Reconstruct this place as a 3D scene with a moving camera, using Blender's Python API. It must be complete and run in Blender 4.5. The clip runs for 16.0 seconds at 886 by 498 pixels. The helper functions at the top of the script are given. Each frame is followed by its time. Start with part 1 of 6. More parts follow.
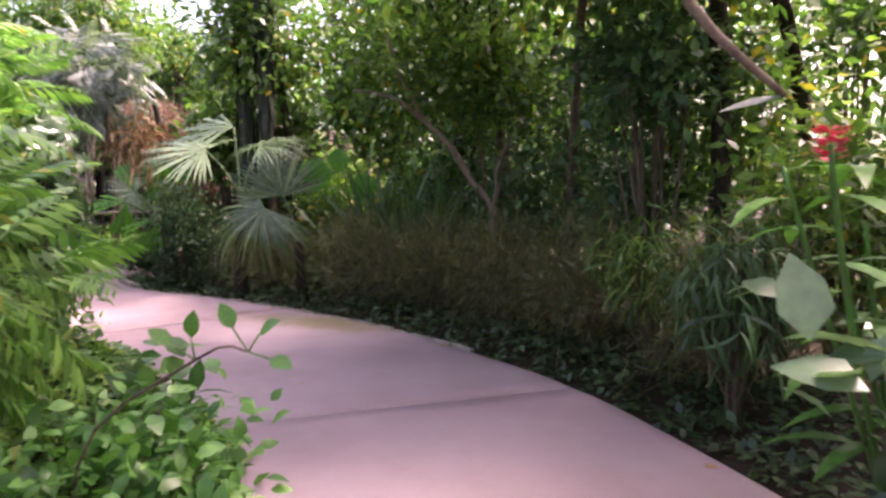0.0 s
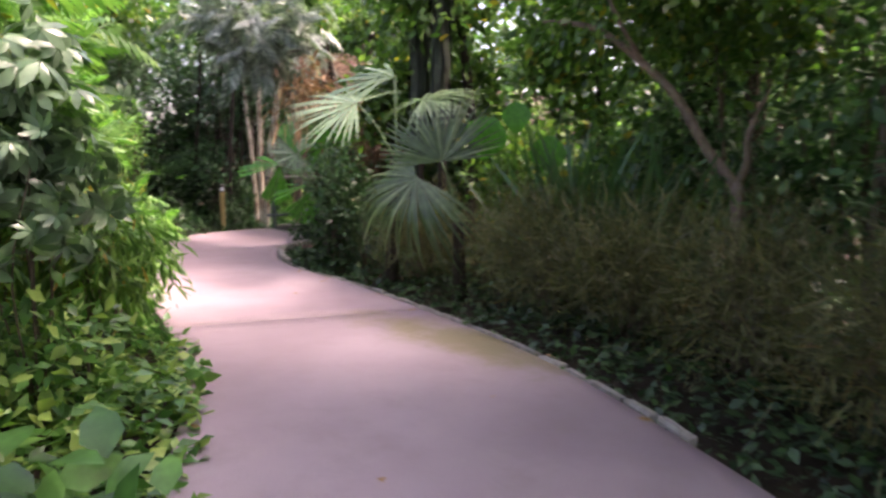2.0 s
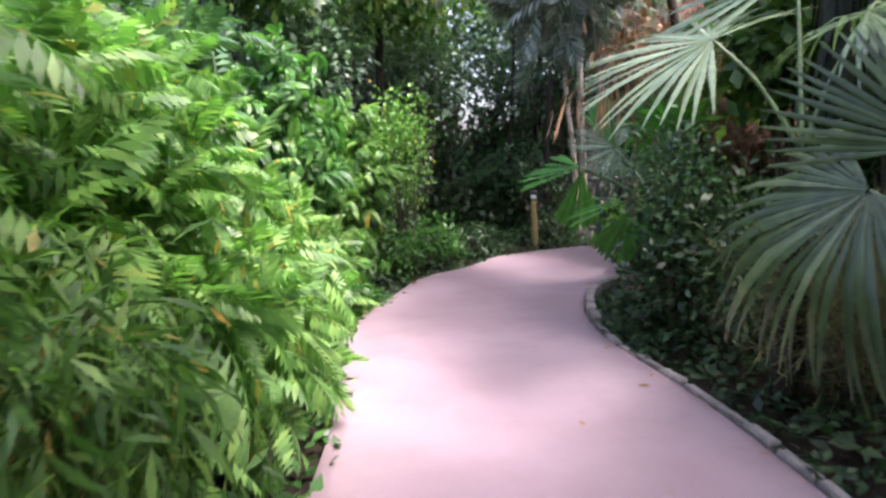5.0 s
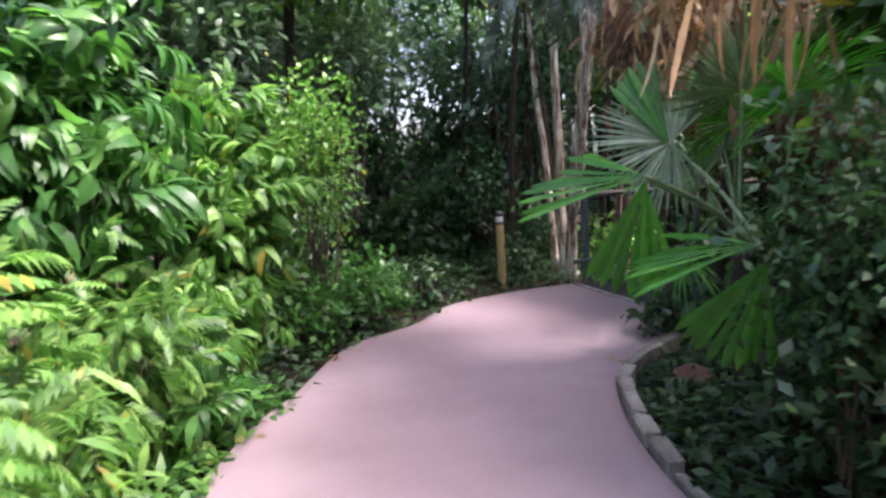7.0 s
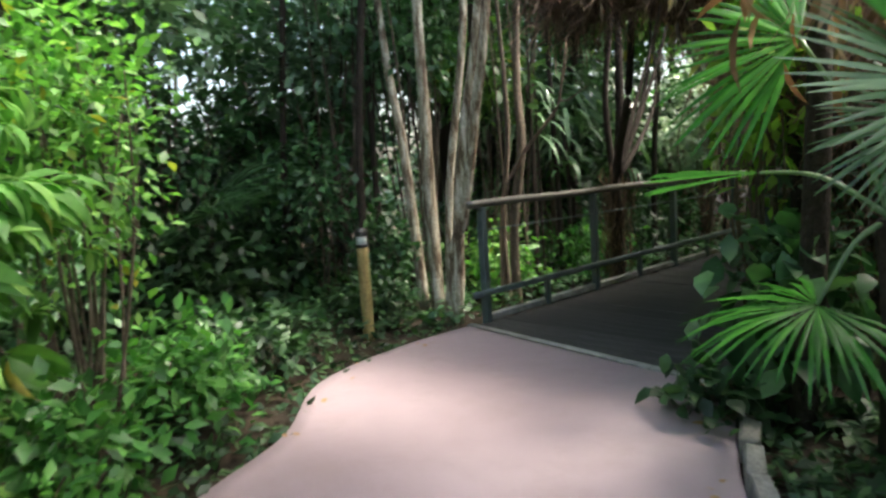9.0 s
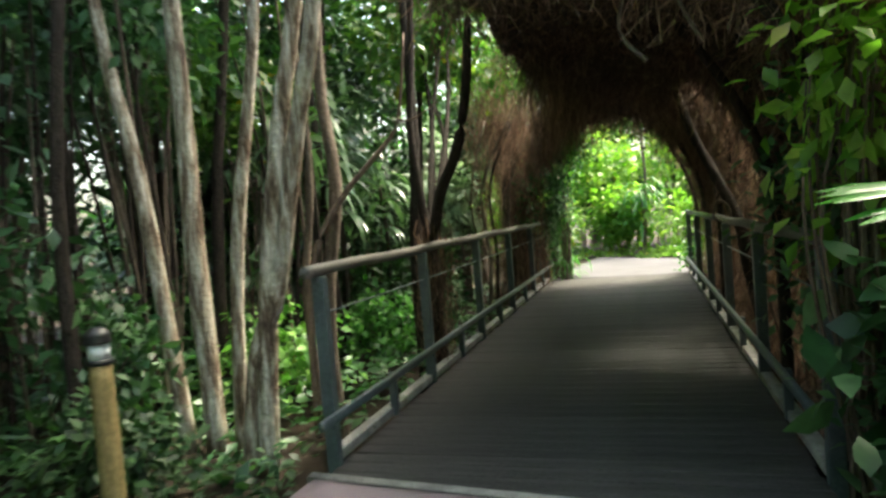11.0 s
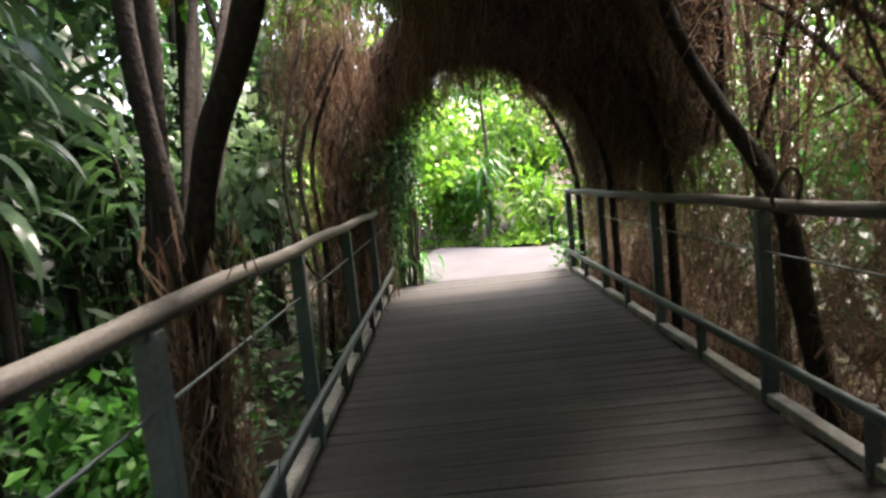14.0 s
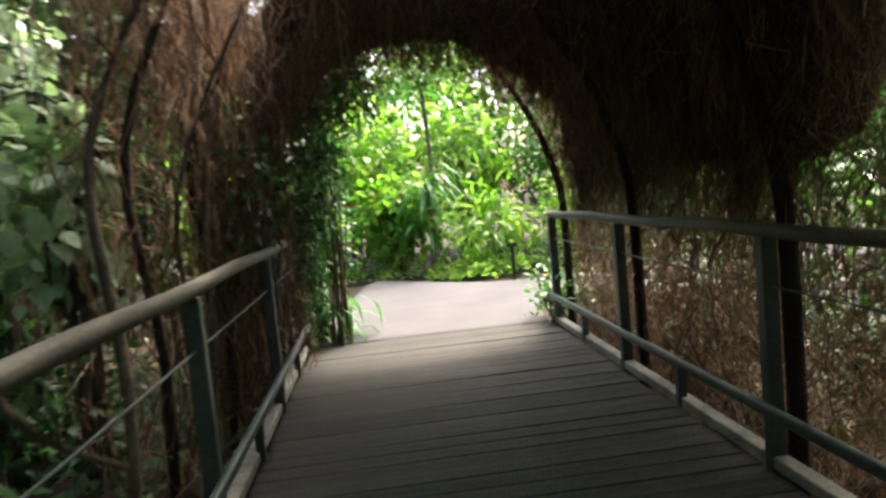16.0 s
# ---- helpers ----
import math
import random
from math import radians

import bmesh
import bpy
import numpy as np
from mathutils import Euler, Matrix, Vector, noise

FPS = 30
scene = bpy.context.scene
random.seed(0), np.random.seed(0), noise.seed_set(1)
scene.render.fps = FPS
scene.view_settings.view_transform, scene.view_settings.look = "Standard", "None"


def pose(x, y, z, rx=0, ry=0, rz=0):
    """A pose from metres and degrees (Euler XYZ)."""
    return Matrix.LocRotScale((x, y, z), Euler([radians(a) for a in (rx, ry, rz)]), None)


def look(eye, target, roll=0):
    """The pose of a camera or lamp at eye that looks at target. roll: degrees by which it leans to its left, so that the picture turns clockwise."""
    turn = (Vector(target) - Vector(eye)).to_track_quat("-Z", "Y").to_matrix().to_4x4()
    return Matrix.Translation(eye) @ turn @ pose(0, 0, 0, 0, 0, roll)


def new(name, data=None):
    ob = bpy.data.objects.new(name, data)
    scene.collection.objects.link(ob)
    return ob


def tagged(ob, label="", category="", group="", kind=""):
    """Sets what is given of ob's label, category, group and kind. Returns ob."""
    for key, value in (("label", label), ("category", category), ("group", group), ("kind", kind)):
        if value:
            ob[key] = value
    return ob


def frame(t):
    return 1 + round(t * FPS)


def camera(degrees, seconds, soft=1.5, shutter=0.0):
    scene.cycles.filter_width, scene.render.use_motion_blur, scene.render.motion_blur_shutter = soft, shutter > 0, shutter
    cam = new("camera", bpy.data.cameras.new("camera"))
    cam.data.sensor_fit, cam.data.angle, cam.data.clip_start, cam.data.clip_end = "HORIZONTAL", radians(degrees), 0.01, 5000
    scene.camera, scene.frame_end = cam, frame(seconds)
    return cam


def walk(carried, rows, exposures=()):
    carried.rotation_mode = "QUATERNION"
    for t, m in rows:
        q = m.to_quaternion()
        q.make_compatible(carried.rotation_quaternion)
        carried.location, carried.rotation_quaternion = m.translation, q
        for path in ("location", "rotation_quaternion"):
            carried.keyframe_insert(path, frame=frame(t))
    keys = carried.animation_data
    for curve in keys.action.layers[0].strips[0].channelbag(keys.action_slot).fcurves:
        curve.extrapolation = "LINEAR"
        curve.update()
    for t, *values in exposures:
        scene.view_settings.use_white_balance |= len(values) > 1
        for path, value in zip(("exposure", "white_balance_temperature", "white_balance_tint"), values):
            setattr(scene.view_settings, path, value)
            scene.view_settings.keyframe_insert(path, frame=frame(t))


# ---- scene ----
cam = camera(68.4, 16.0, soft=2.6, shutter=0.4)
PATH = [
    (0, (13.709, -10.023, 1.492), (12.845, -8.229, 1.307), -1.4),
    (0.5, (13.347, -9.545, 1.508), (12.528, -7.73, 1.314), 0.5),
    (1, (13.125, -9.06, 1.484), (12.065, -7.379, 1.256), -0.2),
    (1.5, (12.871, -8.509, 1.445), (11.672, -6.925, 1.22), -0.9),
    (2, (12.669, -7.885, 1.424), (11.301, -6.449, 1.166), 0.4),
    (2.5, (12.261, -7.294, 1.431), (10.665, -6.114, 1.182), 0.3),
    (3, (11.759, -6.795, 1.446), (10.071, -5.741, 1.24), -1.1),
    (3.5, (11.432, -6.403, 1.509), (9.615, -5.594, 1.301), -1.0),
    (6, (8.428, -5.133, 1.491), (6.513, -4.614, 1.24), -3.4),
    (6.5, (7.733, -4.92, 1.509), (5.855, -4.257, 1.327), -0.6),
    (7, (7.007, -4.714, 1.454), (5.157, -3.988, 1.235), -3.8),
    (7.5, (6.421, -4.569, 1.468), (4.597, -3.812, 1.154), -3.1),
    (8, (5.779, -4.478, 1.512), (4.019, -3.58, 1.206), -4.7),
    (8.2, (5.452, -4.426, 1.479), (3.732, -3.445, 1.199), -4.1),
    (9.3, (3.66, -4.34, 1.42), (2.32, -2.86, 1.2), -4.0),
    (10.3, (2.234, -3.995, 1.309), (1.316, -2.222, 1.197), -3.9),
    (10.6, (1.981, -3.698, 1.386), (1.185, -1.875, 1.182), -4.8),
    (11, (1.731, -3.276, 1.34), (1.142, -1.368, 1.246), -4.7),
    (11.5, (1.43, -2.719, 1.352), (1.035, -0.765, 1.19), -4.7),
    (12, (1.167, -2.182, 1.381), (1.047, -0.195, 1.188), -4.7),
    (12.5, (1.017, -1.655, 1.383), (0.844, 0.335, 1.283), -4.5),
    (13, (0.867, -1.073, 1.395), (0.709, 0.916, 1.264), -6.4),
    (13.5, (0.804, -0.448, 1.368), (0.83, 1.543, 1.177), -5.5),
    (14, (0.8, 0.092, 1.387), (0.785, 2.082, 1.184), -5.7),
    (14.5, (0.804, 0.716, 1.434), (0.921, 2.706, 1.268), -5.5),
    (15, (0.843, 1.391, 1.405), (0.993, 3.384, 1.325), -4.0),
    (15.5, (0.809, 1.978, 1.382), (0.873, 3.975, 1.282), -2.5),
    (16, (0.776, 2.633, 1.397), (0.968, 4.617, 1.23), -5.4),
]
walk(cam, [(t, look(eye, target, roll)) for t, eye, target, roll in PATH], [
    (0.0, 2.68, 7200, 44), (1.2, 2.82, 7150, 40), (2.0, 2.6, 7100, 32), (3.5, 2.36, 6400, 29), (6.5, 2.32, 6200, 30), (8.2, 2.42, 6300, 13),
    (10.3, 2.75, 7100, -3), (12.5, 2.92, 6900, 11), (14.5, 2.8, 6700, 16), (16.0, 2.7, 6900, 9)])

# ---- daylight ----
SUN_EL, SUN_AZ = radians(60), radians(38)
world = bpy.data.worlds.new("World")
scene.world = world
world.use_nodes = True
wn = world.node_tree
sky = wn.nodes.new("ShaderNodeTexSky")
sky.sky_type = "NISHITA"
sky.sun_disc = False
sky.sun_elevation, sky.sun_rotation = SUN_EL, SUN_AZ
sky.dust_density, sky.air_density, sky.ozone_density = 6.0, 1.0, 0.6
wn.links.new(sky.outputs[0], wn.nodes["Background"].inputs[0])
wn.nodes["Background"].inputs[1].default_value = 0.15
sun_data = bpy.data.lights.new("sun", "SUN")
sun_data.energy, sun_data.angle, sun_data.color = 1.9, radians(16), (1.0, 0.95, 0.86)
sun = new("sun", sun_data)
sun_way = Vector((math.sin(SUN_AZ) * math.cos(SUN_EL), math.cos(SUN_AZ) * math.cos(SUN_EL), math.sin(SUN_EL)))
sun.matrix_world = look(sun_way * 60, (0, 0, 0))

# ---- materials ----


def material(name):
    m = bpy.data.materials.new(name)
    m.use_nodes = True
    nt = m.node_tree
    return m, nt, nt.nodes["Principled BSDF"]


def ramp_node(nt, stops):
    r = nt.nodes.new("ShaderNodeValToRGB")
    while len(r.color_ramp.elements) < len(stops):
        r.color_ramp.elements.new(0.5)
    for e, (p, c) in zip(r.color_ramp.elements, stops):
        e.position, e.color = p, (*c, 1)
    return r


def noise_node(nt, scale, detail=4, rough=0.6, kind="Object"):
    tc = nt.nodes.new("ShaderNodeTexCoord")
    n = nt.nodes.new("ShaderNodeTexNoise")
    n.inputs["Scale"].default_value, n.inputs["Detail"].default_value, n.inputs["Roughness"].default_value = scale, detail, rough
    nt.links.new(tc.outputs[kind], n.inputs["Vector"])
    return n


def blend(nt, fac, a, b, mode="MIX"):
    mx = nt.nodes.new("ShaderNodeMix")
    mx.data_type, mx.blend_type = "RGBA", mode
    for sock, v in ((mx.inputs[0], fac), (mx.inputs[6], a), (mx.inputs[7], b)):
        if isinstance(v, bpy.types.NodeSocket):
            nt.links.new(v, sock)
        elif isinstance(v, (int, float)):
            sock.default_value = v
        else:
            sock.default_value = (*v, 1)
    return mx.outputs[2]


def leaf_material(name, dark, mid, light, rough=0.42, thin=0.35, spots=None, size=9.0, through_tint=(1.0, 1.3, 0.65)):
    m, nt, bsdf = material(name)
    geo = nt.nodes.new("ShaderNodeNewGeometry")
    stops = [(0.0, dark), (0.5, mid), (0.93, light)]
    if spots:
        stops += [(0.965, light), (0.985, spots)]
    r = ramp_node(nt, stops)
    nt.links.new(geo.outputs["Random Per Island"], r.inputs[0])
    n = noise_node(nt, size, 3)
    dim = ramp_node(nt, [(0.3, (0.62, 0.62, 0.62)), (0.7, (1.15, 1.15, 1.1))])
    nt.links.new(n.outputs[0], dim.inputs[0])
    col = blend(nt, 1.0, r.outputs[0], dim.outputs[0], "MULTIPLY")
    nt.links.new(col, bsdf.inputs["Base Color"])
    bsdf.inputs["Roughness"].default_value = rough
    bsdf.inputs["Specular IOR Level"].default_value = 0.45
    tr = nt.nodes.new("ShaderNodeBsdfTranslucent")
    warm = blend(nt, 1.0, col, through_tint, "MULTIPLY")
    nt.links.new(warm, tr.inputs[0])
    mix = nt.nodes.new("ShaderNodeMixShader")
    mix.inputs[0].default_value = thin
    nt.links.new(bsdf.outputs[0], mix.inputs[1])
    nt.links.new(tr.outputs[0], mix.inputs[2])
    nt.links.new(mix.outputs[0], nt.nodes["Material Output"].inputs[0])
    return m


def rough_material(name, stops, scale, rough=0.85, bump=0.4, fine=None, metal=0.0, stretch=None, island=0.0):
    m, nt, bsdf = material(name)
    n = noise_node(nt, scale, 6, 0.65)
    if stretch:
        mp = nt.nodes.new("ShaderNodeMapping")
        mp.inputs["Scale"].default_value = stretch
        tc = nt.nodes.new("ShaderNodeTexCoord")
        nt.links.new(tc.outputs["Object"], mp.inputs[0])
        nt.links.new(mp.outputs[0], n.inputs["Vector"])
    r = ramp_node(nt, stops)
    nt.links.new(n.outputs[0], r.inputs[0])
    col = r.outputs[0]
    f = noise_node(nt, fine or scale * 9, 3)
    fr = ramp_node(nt, [(0.3, (0.72, 0.72, 0.72)), (0.7, (1.18, 1.18, 1.18))])
    nt.links.new(f.outputs[0], fr.inputs[0])
    col = blend(nt, 1.0, col, fr.outputs[0], "MULTIPLY")
    if island:
        info = nt.nodes.new("ShaderNodeObjectInfo")
        ir = ramp_node(nt, [(0.0, (1 - island,) * 3), (1.0, (1 + island,) * 3)])
        nt.links.new(info.outputs["Random"], ir.inputs[0])
        col = blend(nt, 1.0, col, ir.outputs[0], "MULTIPLY")
    nt.links.new(col, bsdf.inputs["Base Color"])
    bsdf.inputs["Roughness"].default_value, bsdf.inputs["Metallic"].default_value = rough, metal
    bsdf.inputs["Specular IOR Level"].default_value = 0.5 if rough < 0.7 else 0.2
    bp = nt.nodes.new("ShaderNodeBump")
    bp.inputs["Strength"].default_value, bp.inputs["Distance"].default_value = bump, 0.02
    nt.links.new(f.outputs[0], bp.inputs["Height"])
    nt.links.new(bp.outputs[0], bsdf.inputs["Normal"])
    return m


def pavement_material():
    m, nt, bsdf = material("pink_concrete")
    n = noise_node(nt, 0.55, 5, 0.55)
    r = ramp_node(nt, [(0.3, (0.218, 0.158, 0.176)), (0.5, (0.285, 0.213, 0.236)), (0.72, (0.35, 0.272, 0.294))])
    nt.links.new(n.outputs[0], r.inputs[0])
    grit = noise_node(nt, 160, 2)
    gr = ramp_node(nt, [(0.3, (0.82, 0.82, 0.82)), (0.7, (1.12, 1.12, 1.12))])
    nt.links.new(grit.outputs[0], gr.inputs[0])
    col = blend(nt, 1.0, r.outputs[0], gr.outputs[0], "MULTIPLY")
    st = noise_node(nt, 2.3, 5, 0.7)
    sr = ramp_node(nt, [(0.5, (0, 0, 0)), (0.72, (0.5, 0.5, 0.5))])
    nt.links.new(st.outputs[0], sr.inputs[0])
    col = blend(nt, sr.outputs[0], col, (0.22, 0.162, 0.166))
    # moss film by the right edge, spread and darkened to carry the shade there
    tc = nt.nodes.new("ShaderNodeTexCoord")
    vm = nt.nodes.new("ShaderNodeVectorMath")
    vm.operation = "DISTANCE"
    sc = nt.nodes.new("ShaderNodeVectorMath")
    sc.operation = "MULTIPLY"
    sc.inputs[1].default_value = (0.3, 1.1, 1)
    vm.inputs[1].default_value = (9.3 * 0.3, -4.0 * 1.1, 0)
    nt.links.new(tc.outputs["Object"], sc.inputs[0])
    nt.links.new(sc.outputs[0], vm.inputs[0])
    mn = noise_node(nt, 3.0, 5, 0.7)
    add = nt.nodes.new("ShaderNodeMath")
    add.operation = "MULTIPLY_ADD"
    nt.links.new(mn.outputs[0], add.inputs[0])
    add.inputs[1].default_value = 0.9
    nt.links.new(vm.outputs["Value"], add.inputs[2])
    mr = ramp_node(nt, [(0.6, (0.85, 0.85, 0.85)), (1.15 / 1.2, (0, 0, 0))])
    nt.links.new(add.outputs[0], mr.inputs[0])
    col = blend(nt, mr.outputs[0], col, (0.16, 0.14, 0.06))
    nt.links.new(col, bsdf.inputs["Base Color"])
    bsdf.inputs["Roughness"].default_value = 0.62
    bp = nt.nodes.new("ShaderNodeBump")
    bp.inputs["Strength"].default_value, bp.inputs["Distance"].default_value = 0.25, 0.004
    nt.links.new(grit.outputs[0], bp.inputs["Height"])
    nt.links.new(bp.outputs[0], bsdf.inputs["Normal"])
    return m


M_PAVE = pavement_material()
M_PAD = rough_material("grey_concrete", [(0.3, (0.06, 0.056, 0.064)), (0.6, (0.083, 0.078, 0.088)), (0.8, (0.108, 0.101, 0.113))], 1.2, 0.75, 0.2, 90)
M_SOIL = rough_material("leaf_litter_soil", [(0.3, (0.018, 0.014, 0.01)), (0.55, (0.036, 0.026, 0.018)), (0.75, (0.07, 0.048, 0.03))], 3.0, 0.95, 0.9, 40)
M_KERB = rough_material("kerb_stone", [(0.3, (0.2, 0.18, 0.16)), (0.6, (0.33, 0.3, 0.275)), (0.8, (0.42, 0.385, 0.35))], 6, 0.85, 0.5, 70, island=0.15)
M_PLANK = rough_material("weathered_plank", [(0.3, (0.034, 0.032, 0.03)), (0.55, (0.06, 0.057, 0.055)), (0.8, (0.095, 0.09, 0.086))], 4, 0.8, 0.45, 60, stretch=(0.4, 6, 6), island=0.16)
M_RAIL = rough_material("handrail_timber", [(0.3, (0.075, 0.068, 0.059)), (0.6, (0.138, 0.124, 0.107)), (0.8, (0.23, 0.21, 0.18))], 5, 0.6, 0.3, 60, stretch=(5, 0.5, 5))
M_STEEL = rough_material("painted_steel", [(0.3, (0.05, 0.066, 0.07)), (0.6, (0.088, 0.114, 0.118)), (0.8, (0.14, 0.172, 0.18))], 3, 0.45, 0.15, 50)
M_TOE = rough_material("deck_edge_concrete", [(0.3, (0.2, 0.195, 0.18)), (0.5, (0.33, 0.32, 0.3)), (0.7, (0.5, 0.48, 0.45))], 5, 0.8, 0.3, 60)
M_BARK = rough_material("grey_brown_bark", [(0.3, (0.06, 0.045, 0.035)), (0.55, (0.14, 0.11, 0.085)), (0.8, (0.26, 0.21, 0.16))], 5, 0.9, 0.8, 35, stretch=(6, 6, 1.2))
M_GREYBARK = rough_material("smooth_grey_bark", [(0.3, (0.13, 0.09, 0.07)), (0.6, (0.22, 0.16, 0.125)), (0.8, (0.3, 0.225, 0.18))], 4, 0.8, 0.35, 40, stretch=(5, 5, 1.2))
M_DARKBARK = rough_material("dark_bark", [(0.3, (0.02, 0.016, 0.013)), (0.6, (0.048, 0.037, 0.03)), (0.85, (0.09, 0.07, 0.056))], 6, 0.92, 0.9, 40, stretch=(6, 6, 1.5))
# trunks seen against the light: their shade is put into a near-black bark
M_BACKLITBARK = rough_material("backlit_black_bark", [(0.3, (0.016, 0.012, 0.01)), (0.6, (0.034, 0.026, 0.022)), (0.85, (0.07, 0.052, 0.042))], 6, 0.95, 0.8, 40, stretch=(6, 6, 1.5))
M_PALEBARK = rough_material("pale_peeling_bark", [(0.36, (0.075, 0.05, 0.035)), (0.45, (0.2, 0.15, 0.105)), (0.53, (0.4, 0.35, 0.27)), (0.64, (0.6, 0.56, 0.47))], 2.6, 0.8, 0.9, 30, stretch=(7, 7, 1.1))
M_VINE = leaf_material("dry_vine", (0.07, 0.043, 0.032), (0.165, 0.105, 0.076), (0.35, 0.235, 0.175), 0.8, 0.25, through_tint=(1.1, 0.98, 0.85))
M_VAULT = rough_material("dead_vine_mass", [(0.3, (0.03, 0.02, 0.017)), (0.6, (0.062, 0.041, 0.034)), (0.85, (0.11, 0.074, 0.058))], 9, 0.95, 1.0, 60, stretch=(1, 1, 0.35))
M_TERRA = rough_material("reddish_stone", [(0.3, (0.1, 0.05, 0.04)), (0.7, (0.17, 0.095, 0.08))], 5, 0.95, 0.6, 50)
M_YPOST = rough_material("yellow_timber_post", [(0.3, (0.22, 0.165, 0.07)), (0.6, (0.31, 0.24, 0.105)), (0.8, (0.4, 0.32, 0.15))], 5, 0.7, 0.3, 40, stretch=(6, 6, 0.8))
M_BLACK = rough_material("black_plastic", [(0.3, (0.012, 0.012, 0.013)), (0.7, (0.025, 0.025, 0.026))], 8, 0.4, 0.1)
M_LENS = rough_material("white_lens", [(0.3, (0.62, 0.66, 0.68)), (0.7, (0.78, 0.8, 0.82))], 8, 0.3, 0.05)
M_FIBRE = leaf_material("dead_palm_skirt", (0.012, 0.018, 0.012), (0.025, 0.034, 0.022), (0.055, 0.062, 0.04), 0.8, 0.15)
M_TANLEAF = leaf_material("dead_leaf", (0.16, 0.085, 0.04), (0.34, 0.2, 0.1), (0.5, 0.36, 0.2), 0.7, 0.2, through_tint=(1.1, 0.95, 0.8))

L_LIME = leaf_material("lime_leaf", (0.06, 0.165, 0.036), (0.135, 0.315, 0.068), (0.26, 0.46, 0.12), 0.46, 0.42, (0.36, 0.32, 0.05))
L_MID = leaf_material("mid_green_leaf", (0.032, 0.115, 0.028), (0.065, 0.2, 0.045), (0.135, 0.32, 0.075), 0.38, 0.36)
L_DARK = leaf_material("dark_green_leaf", (0.024, 0.07, 0.028), (0.052, 0.135, 0.052), (0.105, 0.21, 0.085), 0.4, 0.28)
# dark leaf with shade put into its colour, for beds and undergrowth
L_IVYDIM = leaf_material("shaded_ivy_leaf", (0.011, 0.034, 0.013), (0.024, 0.066, 0.024), (0.055, 0.12, 0.038), 0.5, 0.22)
L_VARI = leaf_material("variegated_leaf", (0.042, 0.13, 0.03), (0.09, 0.235, 0.05), (0.32, 0.46, 0.12), 0.36, 0.32)
L_SCHEF = leaf_material("grey_green_gloss_leaf", (0.06, 0.12, 0.066), (0.115, 0.195, 0.112), (0.2, 0.3, 0.185), 0.26, 0.25)
L_FINE = leaf_material("fine_yellow_green_leaf", (0.042, 0.12, 0.024), (0.085, 0.21, 0.038), (0.17, 0.32, 0.06), 0.5, 0.4, (0.45, 0.28, 0.06))
L_OLIVE = leaf_material("olive_thicket_leaf", (0.066, 0.078, 0.033), (0.13, 0.135, 0.056), (0.23, 0.22, 0.09), 0.55, 0.3, (0.22, 0.14, 0.05))
L_SILVER = leaf_material("silver_leaf", (0.075, 0.105, 0.09), (0.16, 0.2, 0.18), (0.3, 0.35, 0.33), 0.38, 0.25)
# greyed and lightened: the sky its leaves reflect is put into the colour
L_FAN = leaf_material("fan_palm_leaf", (0.11, 0.18, 0.095), (0.18, 0.27, 0.15), (0.28, 0.38, 0.23), 0.26, 0.3)
# darker copy of the fan leaf, with the shade put into its colour
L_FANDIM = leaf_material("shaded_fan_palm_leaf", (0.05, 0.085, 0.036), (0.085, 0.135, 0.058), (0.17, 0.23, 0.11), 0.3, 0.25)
# brighter, yellower leaf: sunlight is put into the colour
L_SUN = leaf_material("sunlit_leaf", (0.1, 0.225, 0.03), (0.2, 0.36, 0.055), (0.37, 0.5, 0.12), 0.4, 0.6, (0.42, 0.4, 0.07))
L_FANLIT = leaf_material("bright_fan_palm_leaf", (0.035, 0.17, 0.02), (0.065, 0.27, 0.03), (0.12, 0.38, 0.055), 0.35, 0.45)
L_WOOD = leaf_material("wood_shade_leaf", (0.058, 0.115, 0.064), (0.105, 0.19, 0.112), (0.195, 0.3, 0.195), 0.3, 0.3)
# pale leaf, lightened further: sky sheen is put into the colour
L_WHITE = leaf_material("pale_vine_leaf", (0.27, 0.36, 0.28), (0.42, 0.52, 0.42), (0.58, 0.66, 0.57), 0.28, 0.3)
L_CANOPY = leaf_material("canopy_leaf", (0.045, 0.108, 0.028), (0.092, 0.192, 0.048), (0.19, 0.3, 0.07), 0.36, 0.48, (0.4, 0.3, 0.04))
L_GLOSS = leaf_material("glossy_strap_leaf", (0.07, 0.14, 0.075), (0.14, 0.23, 0.14), (0.23, 0.34, 0.21), 0.18, 0.35)
L_RED = leaf_material("red_petal", (0.42, 0.008, 0.06), (0.58, 0.015, 0.1), (0.7, 0.04, 0.15), 0.4, 0.3)

# ---- mesh tools ----
RNG = np.random.default_rng(7)


def np_mesh(name, verts, faces, smooth=False):
    """A mesh from vertex rows and arrays of equal-sided faces."""
    me = bpy.data.meshes.new(name)
    me.vertices.add(len(verts))
    me.vertices.foreach_set("co", np.asarray(verts, np.float32).ravel())
    faces = [np.asarray(f, np.int32) for f in faces if len(f)]
    idx = np.concatenate([f.ravel() for f in faces])
    size = np.concatenate([np.full(len(f), f.shape[1], np.int32) for f in faces])
    me.loops.add(len(idx))
    me.loops.foreach_set("vertex_index", idx)
    me.polygons.add(len(size))
    me.polygons.foreach_set("loop_start", np.concatenate([[0], np.cumsum(size)[:-1]]).astype(np.int32))
    me.polygons.foreach_set("loop_total", size)
    if smooth:
        me.polygons.foreach_set("use_smooth", np.ones(len(size), bool))
    me.update(calc_edges=True)
    return me


